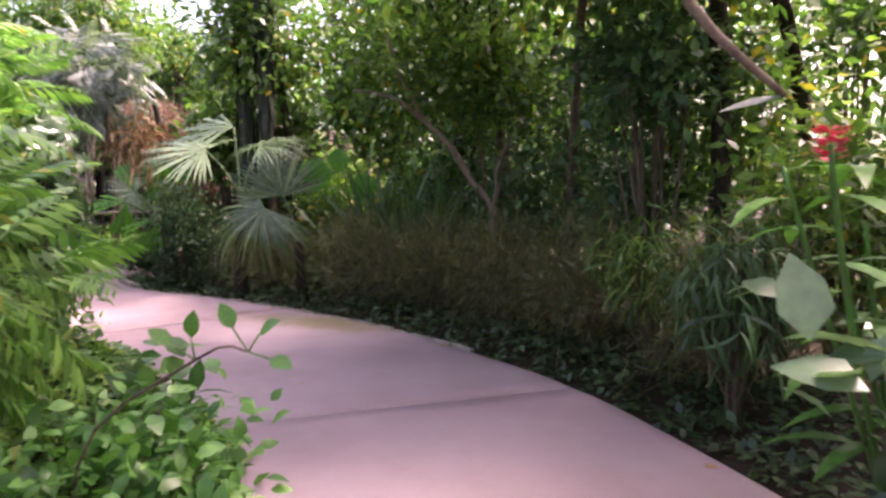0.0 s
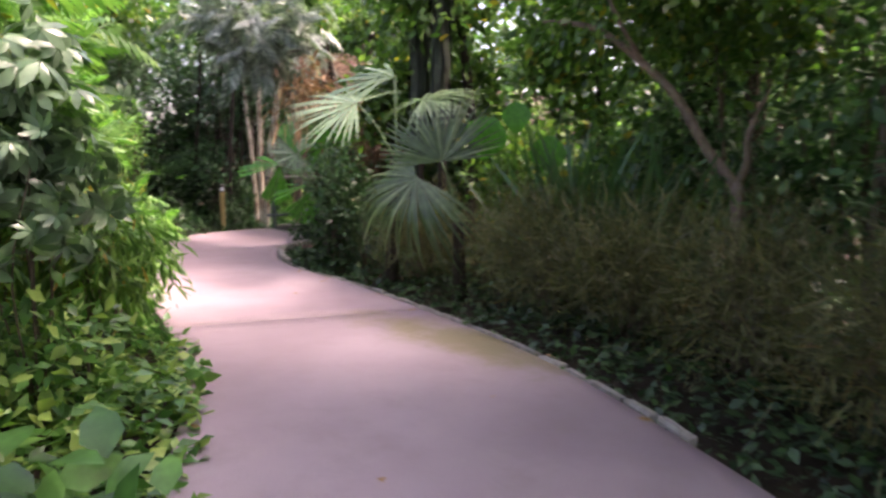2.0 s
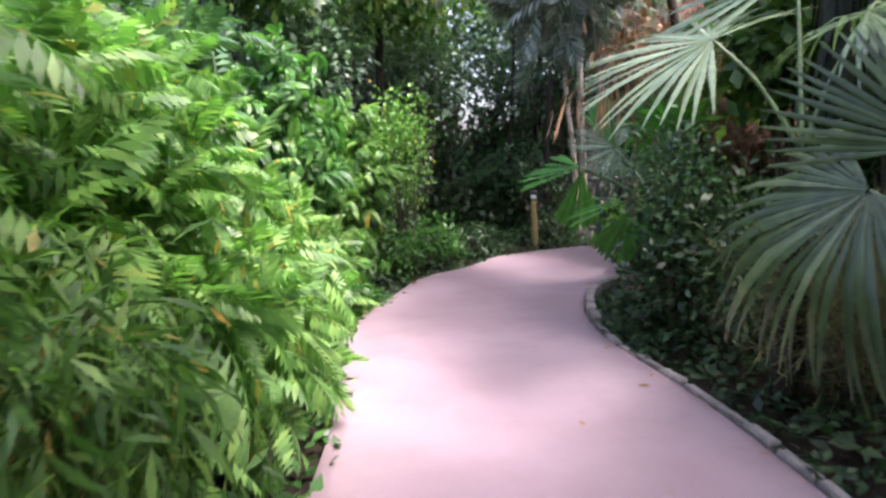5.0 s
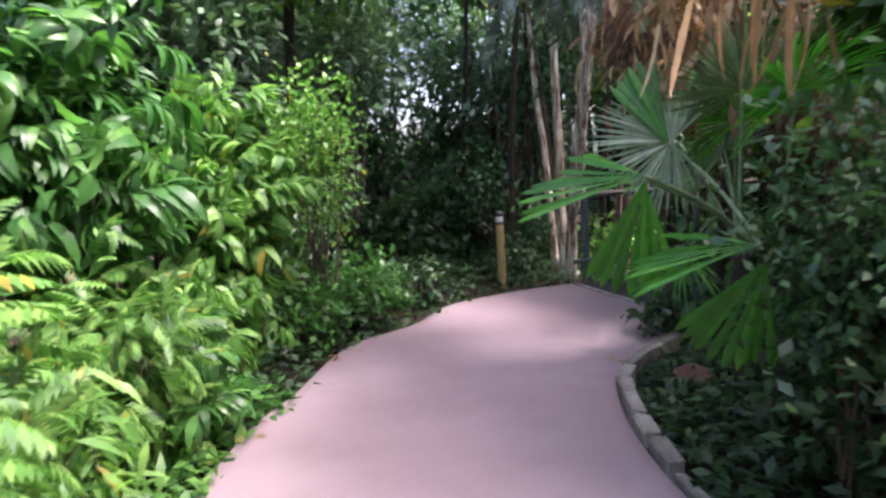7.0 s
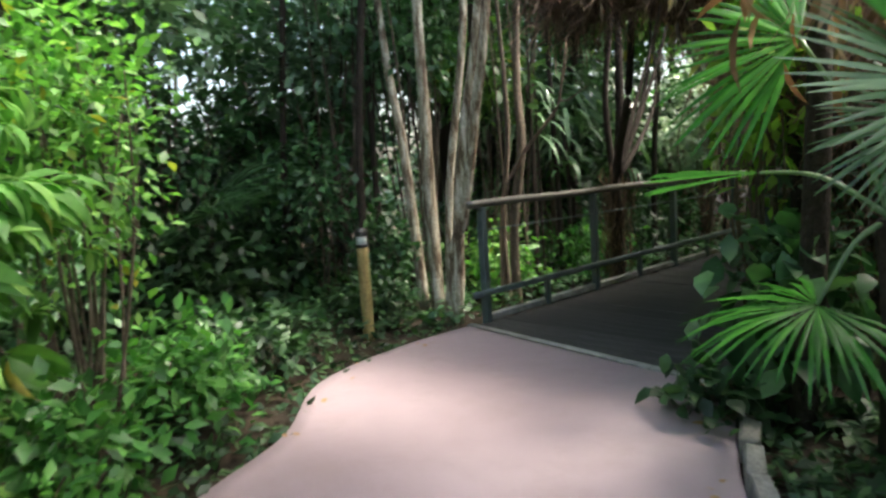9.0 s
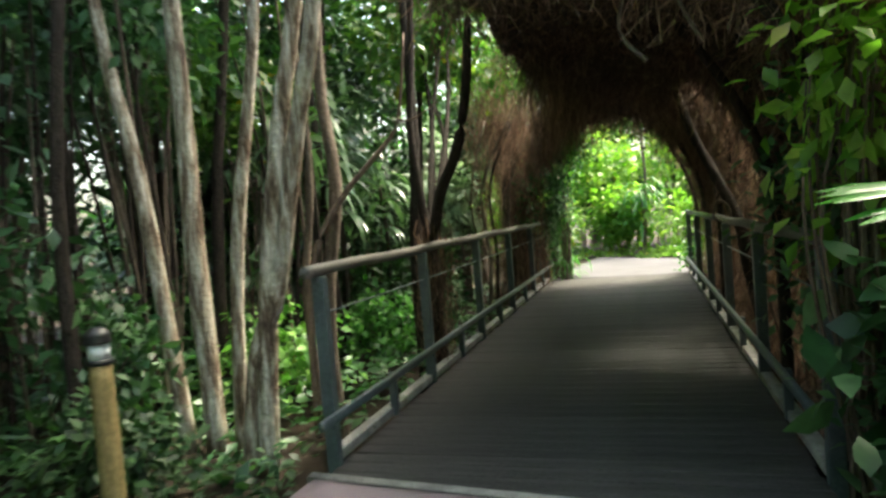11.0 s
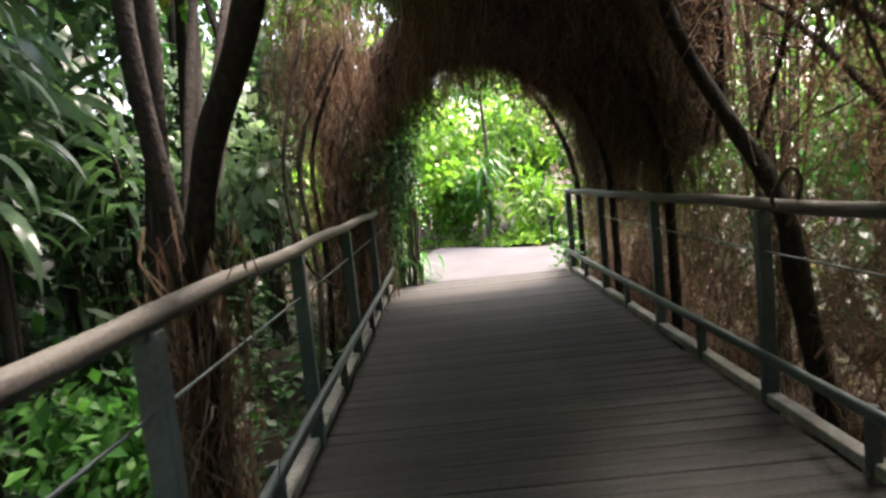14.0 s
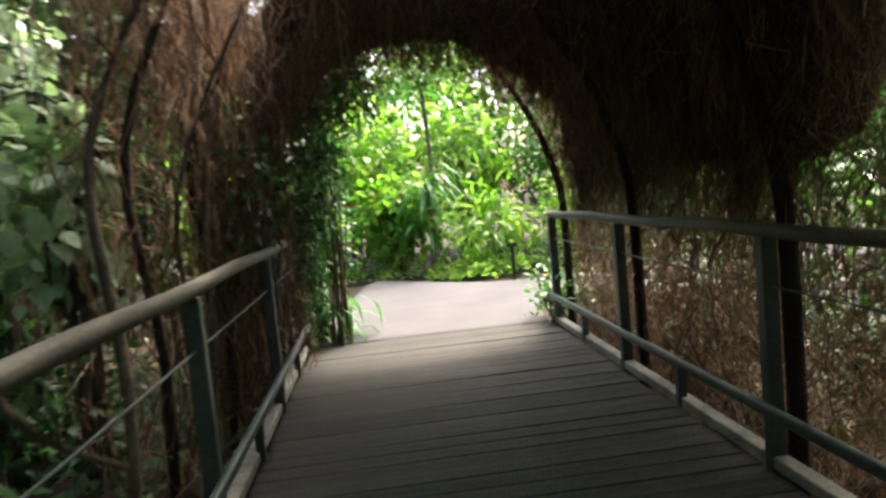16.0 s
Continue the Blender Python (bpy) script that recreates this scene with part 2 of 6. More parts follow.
def joined(pieces):
    """Several (verts, faces) of equal face size as one."""
    vs, fs, k = [], [], 0
    for v, f in pieces:
        vs.append(v)
        fs.append(np.asarray(f) + k)
        k += len(v)
    return np.concatenate(vs), np.concatenate(fs)


def part(name, geometry, mat, parent=None, label=""):
    """Links a bmesh, a mesh or (verts, faces) as one mesh object under a thing."""
    if isinstance(geometry, bmesh.types.BMesh):
        me = bpy.data.meshes.new(name)
        geometry.to_mesh(me)
        geometry.free()
    elif isinstance(geometry, bpy.types.Mesh):
        me = geometry
    else:
        me = np_mesh(name, geometry[0], [geometry[1]])
    if not me.materials:
        me.materials.append(mat)
    ob = new(name, me)
    if parent:
        ob.parent = parent
    if label:
        tagged(ob, label)
    return ob


def thing(name, at, label, category, group="", kind=""):
    ob = new(name)
    ob.location = at
    ob.empty_display_size = 0.1
    return tagged(ob, label, category, group, kind)


def unit(v):
    v = np.asarray(v, float)
    return v / np.maximum(np.linalg.norm(v, axis=-1, keepdims=True), 1e-9)


def strip(n=3, w=0.3, droop=0.5, fold=0.12, peak=0.45, tip=0.03):
    """A leaf one unit long along y, folded at its midrib, bending down towards the tip."""
    us = np.linspace(0, 1, n + 1)
    ang = -droop * us
    y = np.concatenate([[0], np.cumsum(np.cos(ang[1:]))]) / n
    z = np.concatenate([[0], np.cumsum(np.sin(ang[1:]))]) / n
    wid = w * 0.5 * np.maximum(np.where(us < peak, np.abs(np.sin(us / peak * np.pi / 2)) ** 0.7, np.abs(np.cos((us - peak) / (1 - peak) * np.pi / 2)) ** 0.8), tip)
    if fold:
        v = [p for i in range(n + 1) for p in ((-wid[i], y[i], z[i] + fold * wid[i]), (0, y[i], z[i]), (wid[i], y[i], z[i] + fold * wid[i]))]
        f = [q for i in range(n) for q in ((3 * i, 3 * i + 1, 3 * i + 4, 3 * i + 3), (3 * i + 1, 3 * i + 2, 3 * i + 5, 3 * i + 4))]
    else:
        v = [p for i in range(n + 1) for p in ((-wid[i], y[i], z[i]), (wid[i], y[i], z[i]))]
        f = [(2 * i, 2 * i + 1, 2 * i + 3, 2 * i + 2) for i in range(n)]
    return np.array(v), np.array(f)


def cloud(template, pos, axis, up, scale):
    """Copies of a template at many places, turned so that y runs along axis."""
    tv, tf = template
    pos, axis = np.asarray(pos), unit(axis)
    x = unit(np.cross(axis, up))
    z = np.cross(x, axis)
    s = np.broadcast_to(np.asarray(scale, float), (len(pos),))[:, None, None]
    v = pos[:, None] + s * (tv[None, :, 0:1] * x[:, None] + tv[None, :, 1:2] * axis[:, None] + tv[None, :, 2:3] * z[:, None])
    f = tf[None] + (np.arange(len(pos)) * len(tv))[:, None, None]
    return v.reshape(-1, 3), f.reshape(-1, tf.shape[1])


def pinnate(pairs=9, leaflet=0.3, w=0.22, droop=0.7, end=True, hang=0.35):
    """A feather leaf one unit long, with leaflets along both sides of its rib."""
    lf = strip(2, w, 0.6, 0.0, 0.4)
    us = np.linspace(0.12, 0.98, pairs)
    ang = -droop * us
    ys = np.cumsum(np.cos(ang)) / pairs
    zs = np.cumsum(np.sin(ang)) / pairs
    out = []
    for k, u in enumerate(us):
        ln = leaflet * (0.55 + 0.9 * math.sin(math.pi * min(1, 0.12 + u * 0.85)))
        for sd in (-1, 1):
            ax = unit([[sd * 0.85, 0.5 + 0.25 * u, -hang]])
            out.append(cloud(lf, [(0, ys[k], zs[k])], ax, [[0, 0, 1.0]], ln))
    rv = np.array([(sd * 0.008, y, z + 0.002) for y, z in zip(np.r_[0, ys], np.r_[0, zs]) for sd in (-1, 1)])
    rf = np.array([(2 * i, 2 * i + 1, 2 * i + 3, 2 * i + 2) for i in range(pairs)])
    return joined(out + [(rv, rf)])


def palmate(n=8, w=0.36, droop=0.55, tilt=0.25):
    lf = strip(3, w, droop, 0.12, 0.6)
    out = []
    for k in range(n):
        a = 2 * math.pi * (k + 0.15 * math.sin(k * 7.1)) / n
        out.append(cloud(lf, [(0.06 * math.cos(a), 0.06 * math.sin(a), 0)], [[math.cos(a), math.sin(a), -tilt]], [[0, 0, 1.0]], 1 - 0.15 * math.sin(k * 3.3)))
    v, f = joined(out)
    return v[:, [0, 2, 1]] * np.array([1, 1, -1]), f


def leaf_spray(n, w, seed):
    """A short twig with drooping pointed leaves turned all ways, about one unit long."""
    rng = np.random.default_rng(seed)
    out = []
    for k in range(n):
        a = k * 2.4 + rng.normal() * 0.3
        ax = [[0.75 * math.cos(a), 0.5 + 0.3 * rng.random(), 0.5 * math.sin(a) - 0.15]]
        out.append(cloud(strip(4, w, 1.3 + 0.4 * rng.random(), 0.16, 0.38), [(0, 0.45 * k / n, 0)], ax, [[0, 0, 1.0]], 0.55 + 0.3 * rng.random()))
    return joined(out)


def tube(points, radii, sides=7, wobble=0.0, seed=1):
    """A tapered limb through the points."""
    pts = np.asarray(points, float)
    if len(pts) > 2:
        t = np.linspace(0, len(pts) - 1, (len(pts) - 1) * 4 + 1)
        i = np.minimum(t.astype(int), len(pts) - 2)
        u = (t - i)[:, None]
        p0, p1, p2, p3 = pts[np.maximum(i - 1, 0)], pts[i], pts[i + 1], pts[np.minimum(i + 2, len(pts) - 1)]
        rad = np.interp(t, np.arange(len(pts)), np.broadcast_to(radii, (len(pts),)))
        pts = 0.5 * (2 * p1 + (p2 - p0) * u + (2 * p0 - 5 * p1 + 4 * p2 - p3) * u**2 + (3 * p1 - p0 - 3 * p2 + p3) * u**3)
    else:
        rad = np.broadcast_to(radii, (len(pts),))
    r = np.random.default_rng(seed)
    d = unit(np.gradient(pts, axis=0))
    ref = np.where(np.abs(d[:, 2:3]) > 0.9, np.array([[1.0, 0, 0]]), np.array([[0, 0, 1.0]]))
    a = unit(np.cross(d, ref))
    b = np.cross(d, a)
    th = np.linspace(0, 2 * np.pi, sides, endpoint=False)
    rr = rad[:, None] * (1 + wobble * r.normal(size=(len(pts), sides)))
    v = pts[:, None] + rr[..., None] * (np.cos(th)[None, :, None] * a[:, None] + np.sin(th)[None, :, None] * b[:, None])
    n = len(pts)
    f = [(i * sides + j, i * sides + (j + 1) % sides, (i + 1) * sides + (j + 1) % sides, (i + 1) * sides + j) for i in range(n - 1) for j in range(sides)]
    v = np.concatenate([v.reshape(-1, 3), pts[:1], pts[-1:]])
    return v, np.array(f)


def capped(points, radii, sides=7, wobble=0.0, seed=1):
    v, f = tube(points, radii, sides, wobble, seed)
    n = len(v) - 2
    me = np_mesh("limb", v, [f, np.array([((j + 1) % sides, j, n) for j in range(sides)] + [(n - sides + j, n - sides + (j + 1) % sides, n + 1) for j in range(sides)])], True)
    return me


def rounded_box(sx, sy, sz, bevel=0.006, at=(0, 0, 0), segments=2):
    bm = bmesh.new()
    bmesh.ops.create_cube(bm, size=1, matrix=Matrix.Translation(at) @ Matrix.Diagonal((sx, sy, sz, 1)))
    bmesh.ops.bevel(bm, geom=bm.edges[:], offset=bevel, segments=segments, affect="EDGES", profile=0.5)
    return bm


def swept(points, width, height, bevel=0.2):
    """A bar of rounded rectangular section along a path."""
    pts = np.asarray(points, float)
    d = unit(np.gradient(pts, axis=0))
    side = unit(np.cross(d, [[0, 0, 1.0]]))
    up = np.cross(side, d)
    c = bevel * min(width, height)
    w, h = width / 2, height / 2
    prof = [(-w, -h + c), (-w, h - c), (-w + c, h), (w - c, h), (w, h - c), (w, -h + c), (w - c, -h), (-w + c, -h)]
    v = np.concatenate([pts[i] + np.array([[p[0]] * 3 for p in prof]) * side[i] + np.array([[p[1]] * 3 for p in prof]) * up[i] for i in range(len(pts))])
    f = np.array([(i * 8 + j, i * 8 + (j + 1) % 8, (i + 1) * 8 + (j + 1) % 8, (i + 1) * 8 + j) for i in range(len(pts) - 1) for j in range(8)])
    ends = np.array([list(range(7, -1, -1)), list(range((len(pts) - 1) * 8, len(pts) * 8))])
    return np_mesh("bar", v, [f, ends])


def scatter(n, radii, shell=0.55, rng=RNG, low=-1.0):
    """Points in an ellipsoid, thicker towards its skin, with an uneven outline."""
    d = unit(rng.normal(size=(n * 2, 3)))
    d = d[d[:, 2] > low][:n]
    lump = 0.78 + 0.3 * np.array([noise.noise(Vector(q * 1.9) + Vector((radii[0] * 9, n * 0.13, radii[2]))) for q in d])
    r = rng.random(len(d)) ** shell * lump
    return d * r[:, None] * np.asarray(radii), d


def crown(radii, clumps, per, template, size, spread=0.16, droop=0.25, seed=1, up_bias=0.35, shell=0.45, low=-1.0):
    """A leafy mass: clumps of leaves that turn outwards and up, with gaps between them."""
    rng = np.random.default_rng(seed)
    c, d = scatter(clumps, radii, shell, rng, low)
    k = len(c)
    pos = np.repeat(c, per, 0) + rng.normal(size=(k * per, 3)) * spread
    ax = unit(np.repeat(d, per, 0) * 0.7 + rng.normal(size=(k * per, 3)) * 0.65 + np.array([0, 0, up_bias - droop]))
    up = unit(rng.normal(size=(k * per, 3)) * 0.45 + np.array([0, 0, 1.0]))
    return cloud(template, pos, ax, up, size * rng.uniform(0.65, 1.25, k * per))


def stems_to(points, root, thick=0.012, seed=2, count=12):
    rng = np.random.default_rng(seed)
    pick = points[rng.choice(len(points), min(count, len(points)), replace=False)]
    out = []
    for k, p in enumerate(pick):
        mid = np.asarray(root) * 0.45 + p * 0.55 + rng.normal(size=3) * 0.06
        mid[2] = root[2] * 0.4 + p[2] * 0.6
        b = np.asarray(root) + np.r_[rng.normal(size=2) * 0.05, 0]
        out.append(tube([b, mid, p], [thick, thick * 0.7, thick * 0.3], 5, 0, k))
    return joined(out)


T_OVATE = strip(2, 0.55, 0.5, 0.16, 0.42)
T_OVATE_FLAT = strip(2, 0.5, 0.4, 0.0, 0.42)
T_BROAD = strip(3, 0.6, 0.7, 0.14, 0.4)
T_LANCE = strip(3, 0.2, 0.9, 0.1, 0.4)
T_LANCE_WIDE = strip(3, 0.27, 1.0, 0.14, 0.4)
T_LANCE_FLAT = strip(2, 0.17, 0.7, 0.0, 0.4)
T_FINE = strip(1, 0.1, 0.3, 0.0, 0.5, 0.35)
T_STRAP = strip(6, 0.075, 1.5, 0.3, 0.3)
T_PIN = pinnate(8, 0.3, 0.26, 0.8)
T_PIN_LONG = pinnate(10, 0.34, 0.2, 1.1, hang=0.6)
T_PIN_FERN = pinnate(11, 0.2, 0.2, 0.9)
T_DROOP = leaf_spray(10, 0.24, 3)
T_FERNY = pinnate(9, 0.27, 0.3, 0.8, hang=0.5)
T_PALM = palmate(8)


def shrub(name, at, radii, template, mat, clumps, per, size, label, category="shrub", height=None, seed=1, spread=0.16, droop=0.25, up_bias=0.35, stem_mat=None, stems=14, group="", low=-0.85, shell=0.45, thick=0.012):
    """A bush: stems from the ground and a crown of leaves round (at x, y, height)."""
    h = height if height is not None else radii[2] * 0.95
    root = thing(name, (at[0], at[1], GROUND), label, category, group)
    v, f = crown(radii, clumps, per, template, size, spread, droop, seed, up_bias, shell, low)
    v = v + np.array([0, 0, h])
    v[:, 2] = np.maximum(v[:, 2], 0.02)
    part("crown", (v, f), mat, root)
    rng = np.random.default_rng(seed + 90)
    tips = scatter(stems, np.asarray(radii) * 0.75, 0.5, rng, -0.3)[0] + np.array([0, 0, h])
    tips[:, 2] = np.maximum(tips[:, 2], 0.1)
    bunch = part("stem", stems_to(tips, (0, 0, -0.02), thick, seed, stems), stem_mat or M_BARK, root)
    tagged(bunch, kind="stuff")
    return root


GROUND = -0.05


def blades(parent, me, mat, pos, axis, up, scale):
    """Single long leaves, each a part, on one shared mesh."""
    if not me.materials:
        me.materials.append(mat)
    for p, a, u, sc in zip(pos, axis, up, scale):
        part("leaf", me, mat, parent).matrix_local = facing(p, a, u) @ Matrix.Scale(sc, 4)


def facing(hub, ahead, normal):
    """A pose at hub whose y runs ahead and whose z is near the normal."""
    y = Vector(ahead).normalized()
    x = y.cross(Vector(normal)).normalized()
    z = x.cross(y)
    m = Matrix((x, y, z)).transposed().to_4x4()
    m.translation = hub
    return m


STRAP_A = np_mesh("leaf", *[(a, [b]) for a, b in (strip(6, 0.035, 0.5, 0.3, 0.3),)][0])
STRAP_B = np_mesh("leaf", *[(a, [b]) for a, b in (strip(6, 0.07, 1.9, 0.2, 0.4),)][0])
STRAP_G = np_mesh("leaf", *[(a, [b]) for a, b in (strip(6, 0.1, 1.7, 0.2, 0.35),)][0])
STRAP_C = np_mesh("leaf", *[(a, [b]) for a, b in (strip(7, 0.07, 1.9, 0.3, 0.25),)][0])

# ---- ground, path, deck ----


def ground_sheet():
    near = np.linspace(-16, 22, 110)
    out = np.array([30, 45, 70, 120, 220, 420.0])
    xs = np.concatenate([-out[::-1], near, out + 2])
    ys = np.concatenate([-out[::-1] - 4, np.linspace(-20, 24, 120), out])
    gx, gy = np.meshgrid(xs, ys, indexing="ij")
    gz = np.array([[0.05 * noise.noise(Vector((x * 0.9, y * 0.9, 0))) for y in ys] for x in xs])
    bank = np.clip((gy - 0.6) / 1.2, 0, 1) * np.clip((9.2 - gy) / 1.0, 0, 1) * np.clip((5.5 - np.abs(gx - 0.5)) / 2.5, 0, 1)
    gz = np.where((np.abs(gx) < 26) & (np.abs(gy) < 28), gz, 0) - 0.09 - 0.38 * bank
    v = np.stack([gx, gy, gz], -1).reshape(-1, 3)
    n, m = len(xs), len(ys)
    i, j = np.meshgrid(np.arange(n - 1), np.arange(m - 1), indexing="ij")
    a = (i * m + j).ravel()
    return np_mesh("ground", v, [np.stack([a, a + m, a + m + 1, a + 1], 1)], True)


ground = part("ground", ground_sheet(), M_SOIL)
tagged(ground, "dark garden soil strewn with dead leaves", "ground", kind="structure")

PAIRS = [
    ((15.5, -13.5), (18.0, -11.5)), ((14.0, -11.4), (16.4, -9.5)), ((12.6, -9.2), (14.8, -7.75)), ((11.36, -7.66), (13.6, -6.4)),
    ((10.5, -7.05), (12.5, -5.35)), ((9.6, -6.6), (11.3, -4.62)), ((8.6, -6.05), (9.9, -3.95)), ((7.1, -5.53), (8.15, -3.43)),
    ((5.6, -5.15), (6.6, -3.07)), ((4.3, -4.98), (5.2, -2.88)), ((3.1, -4.55), (4.3, -2.6)), ((2.35, -4.08), (3.55, -2.2)),
    ((1.6, -3.66), (3.2, -1.9)), ((1.2, -3.3), (3.0, -1.6)), ((0.85, -2.65), (2.83, -1.25)), ((0.2, -2.0), (2.65, -0.85)),
    ((-0.05, -1.1), (2.55, -0.6)), ((-0.06, -0.2), (2.5, -0.5)),
]


def smooth_line(points, steps=6):
    p = np.asarray(points, float)
    t = np.linspace(0, len(p) - 1, (len(p) - 1) * steps + 1)
    i = np.minimum(t.astype(int), len(p) - 2)
    u = (t - i)[:, None]
    p0, p1, p2, p3 = p[np.maximum(i - 1, 0)], p[i], p[i + 1], p[np.minimum(i + 2, len(p) - 1)]
    return 0.5 * (2 * p1 + (p2 - p0) * u + (2 * p0 - 5 * p1 + 4 * p2 - p3) * u**2 + (3 * p1 - p0 - 3 * p2 + p3) * u**3)


LEFT, RIGHT = smooth_line([a for a, _ in PAIRS]), smooth_line([b for _, b in PAIRS])


def slab_mesh(left, right, top=0.0, thick=0.12, round_off=0.012, across=8):
    """A cast slab between two edge lines, its arrises worn round."""
    left, right = np.asarray(left), np.asarray(right)
    us = np.concatenate([[0, 0.004], np.linspace(0.05, 0.95, across), [0.996, 1]])
    n, m = len(left), len(us)
    v = np.zeros((n, m, 3))
    v[..., :2] = left[:, None] * (1 - us)[None, :, None] + right[:, None] * us[None, :, None]
    v[..., 2] = top
    v[:, [0, -1], 2] -= round_off
    v[[0, -1], :, 2] -= round_off * 0.6
    a = (np.arange(n - 1)[:, None] * m + np.arange(m - 1)[None]).ravel()
    quads = [np.stack([a, a + 1, a + m + 1, a + m], 1)]
    rim = [i * m for i in range(n)] + [(n - 1) * m + j for j in range(1, m)] + [i * m + m - 1 for i in range(n - 2, -1, -1)] + [j for j in range(m - 2, 0, -1)]
    v = v.reshape(-1, 3)
    low = v[rim] - np.array([0, 0, thick])
    k = len(v)
    quads.append(np.array([(rim[i], rim[(i + 1) % len(rim)], k + (i + 1) % len(rim), k + i) for i in range(len(rim))]))
    return np_mesh("slab", np.concatenate([v, low]), quads)


pavement = thing("pavement", (0, 0, 0), "pinkish grey concrete footpath with worn joints and mossy edge", "path", kind="structure")
for a, b in zip((0, 1, 4, 7), (1, 4, 7, 17)):
    i, j = a * 6, b * 6
    lf, rt = LEFT[i:j + 1].copy(), RIGHT[i:j + 1].copy()
    for line in (lf, rt):
        d0, d1 = unit(line[1] - line[0]), unit(line[-2] - line[-1])
        line[0] += d0 * 0.006
        line[-1] += d1 * 0.006
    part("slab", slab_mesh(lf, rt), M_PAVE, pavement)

pad = thing("end_pavement", (0, 0, 0), "pale concrete path widening beyond the boardwalk", "path", kind="structure")
END_FAR = smooth_line([(0.02, 9.12), (0.05, 10.3), (0.25, 11.8), (0.6, 13.9), (1.2, 13.5), (1.95, 12.75), (2.7, 12.35), (4.5, 12.3), (9.5, 12.6)], 4)
near = smooth_line([(2.44, 9.12), (2.5, 9.6), (2.55, 10.0), (2.62, 10.3), (2.75, 10.55), (3.0, 10.75), (3.6, 10.9), (5.2, 11.1), (9.5, 11.3)], 4)
part("slab", slab_mesh(END_FAR, near), M_PAD, pad)

threshold = part("threshold_strip", slab_mesh([(-0.1, -0.19), (2.52, -0.49)], [(-0.1, -0.125), (2.52, -0.425)], 0.004, 0.1, 0.006, 4), M_TOE)
tagged(threshold, "pale concrete threshold where the path meets the boardwalk", "threshold", kind="structure")

# kerb stones along the inner edge of the bend, and rough edging further back


def kerb_stone(length, width, height, seed):
    rng = np.random.default_rng(seed)
    bm = rounded_box(length, width, height, 0.014, (0, 0, 0), 2)
    for v in bm.verts:
        v.co += Vector(rng.normal(size=3) * 0.004)
    me = bpy.data.meshes.new("kerb_stone")
    bm.to_mesh(me)
    bm.free()
    me.materials.append(M_KERB)
    return me


kerb = thing("kerb", (0, 0, 0), "low pale kerb of worn concrete blocks round the planting bed", "kerb", kind="structure")
KERBS = [kerb_stone(0.30, 0.11, 0.16, 5), kerb_stone(0.27, 0.12, 0.16, 6), kerb_stone(0.33, 0.1, 0.16, 7)]
edge = RIGHT[30:99]
run = np.concatenate([[0], np.cumsum(np.linalg.norm(np.diff(edge, axis=0), axis=1))])
rng = np.random.default_rng(3)
for k, s in enumerate(np.arange(0.1, run[-1], 0.335)):
    p = np.array([np.interp(s, run, edge[:, 0]), np.interp(s, run, edge[:, 1])])
    q = np.array([np.interp(s + 0.1, run, edge[:, 0]), np.interp(s + 0.1, run, edge[:, 1])])
    d = unit(q - p)
    side = np.array([d[1], -d[0]])
    p = p + side * 0.062
    bend = p[0] < 4.6
    st = part("kerb_stone", KERBS[k % 3], M_KERB, kerb)
    st.location = (*p, -0.045 + (0.018 if bend else -0.036) + rng.normal() * 0.005)
    st.scale = (1, 0.8 if bend else 0.55, 1)
    st.rotation_euler = (0, 0, math.atan2(d[1], d[0]) + rng.normal() * 0.03)

# deck
deck = thing("boardwalk", (0, 0, 0), "dark weathered plank boardwalk between railings", "boardwalk", kind="structure")
PLANK_W = 0.142
PLANKS = []
for k in range(4):
    bm = rounded_box(2.46, PLANK_W - 0.0055, 0.045, 0.005, (0, 0, 0), 1)
    r = np.random.default_rng(40 + k)
    for v in bm.verts:
        v.co.z += 0.0015 * r.normal()
    me = bpy.data.meshes.new("plank")
    bm.to_mesh(me)
    bm.free()
    me.materials.append(M_PLANK)
    PLANKS.append(me)
rng = np.random.default_rng(12)
for k in range(-2, 65):
    pl = part("plank", PLANKS[k % 4], M_PLANK, deck)
    pl.location = (1.23 + rng.normal() * 0.006, -0.012 + (k + 0.5) * PLANK_W - 0.07, -0.0285 + rng.normal() * 0.0012)
    pl.rotation_euler = (rng.normal() * 0.006, 0, rng.normal() * 0.0015)
for x in (0.25, 1.23, 2.2):
    part("joist", rounded_box(0.08, 9.15, 0.16, 0.006, (x, 4.55, -0.13)), M_DARKBARK, deck)
for sx in (-0.045, 2.505):
    for k in range(10):
        y0 = 0.05 + k * 0.9
        part("toe_board", rounded_box(0.08, 0.885, 0.06, 0.008, (sx, y0 + 0.45, 0.03)), M_TOE, deck)

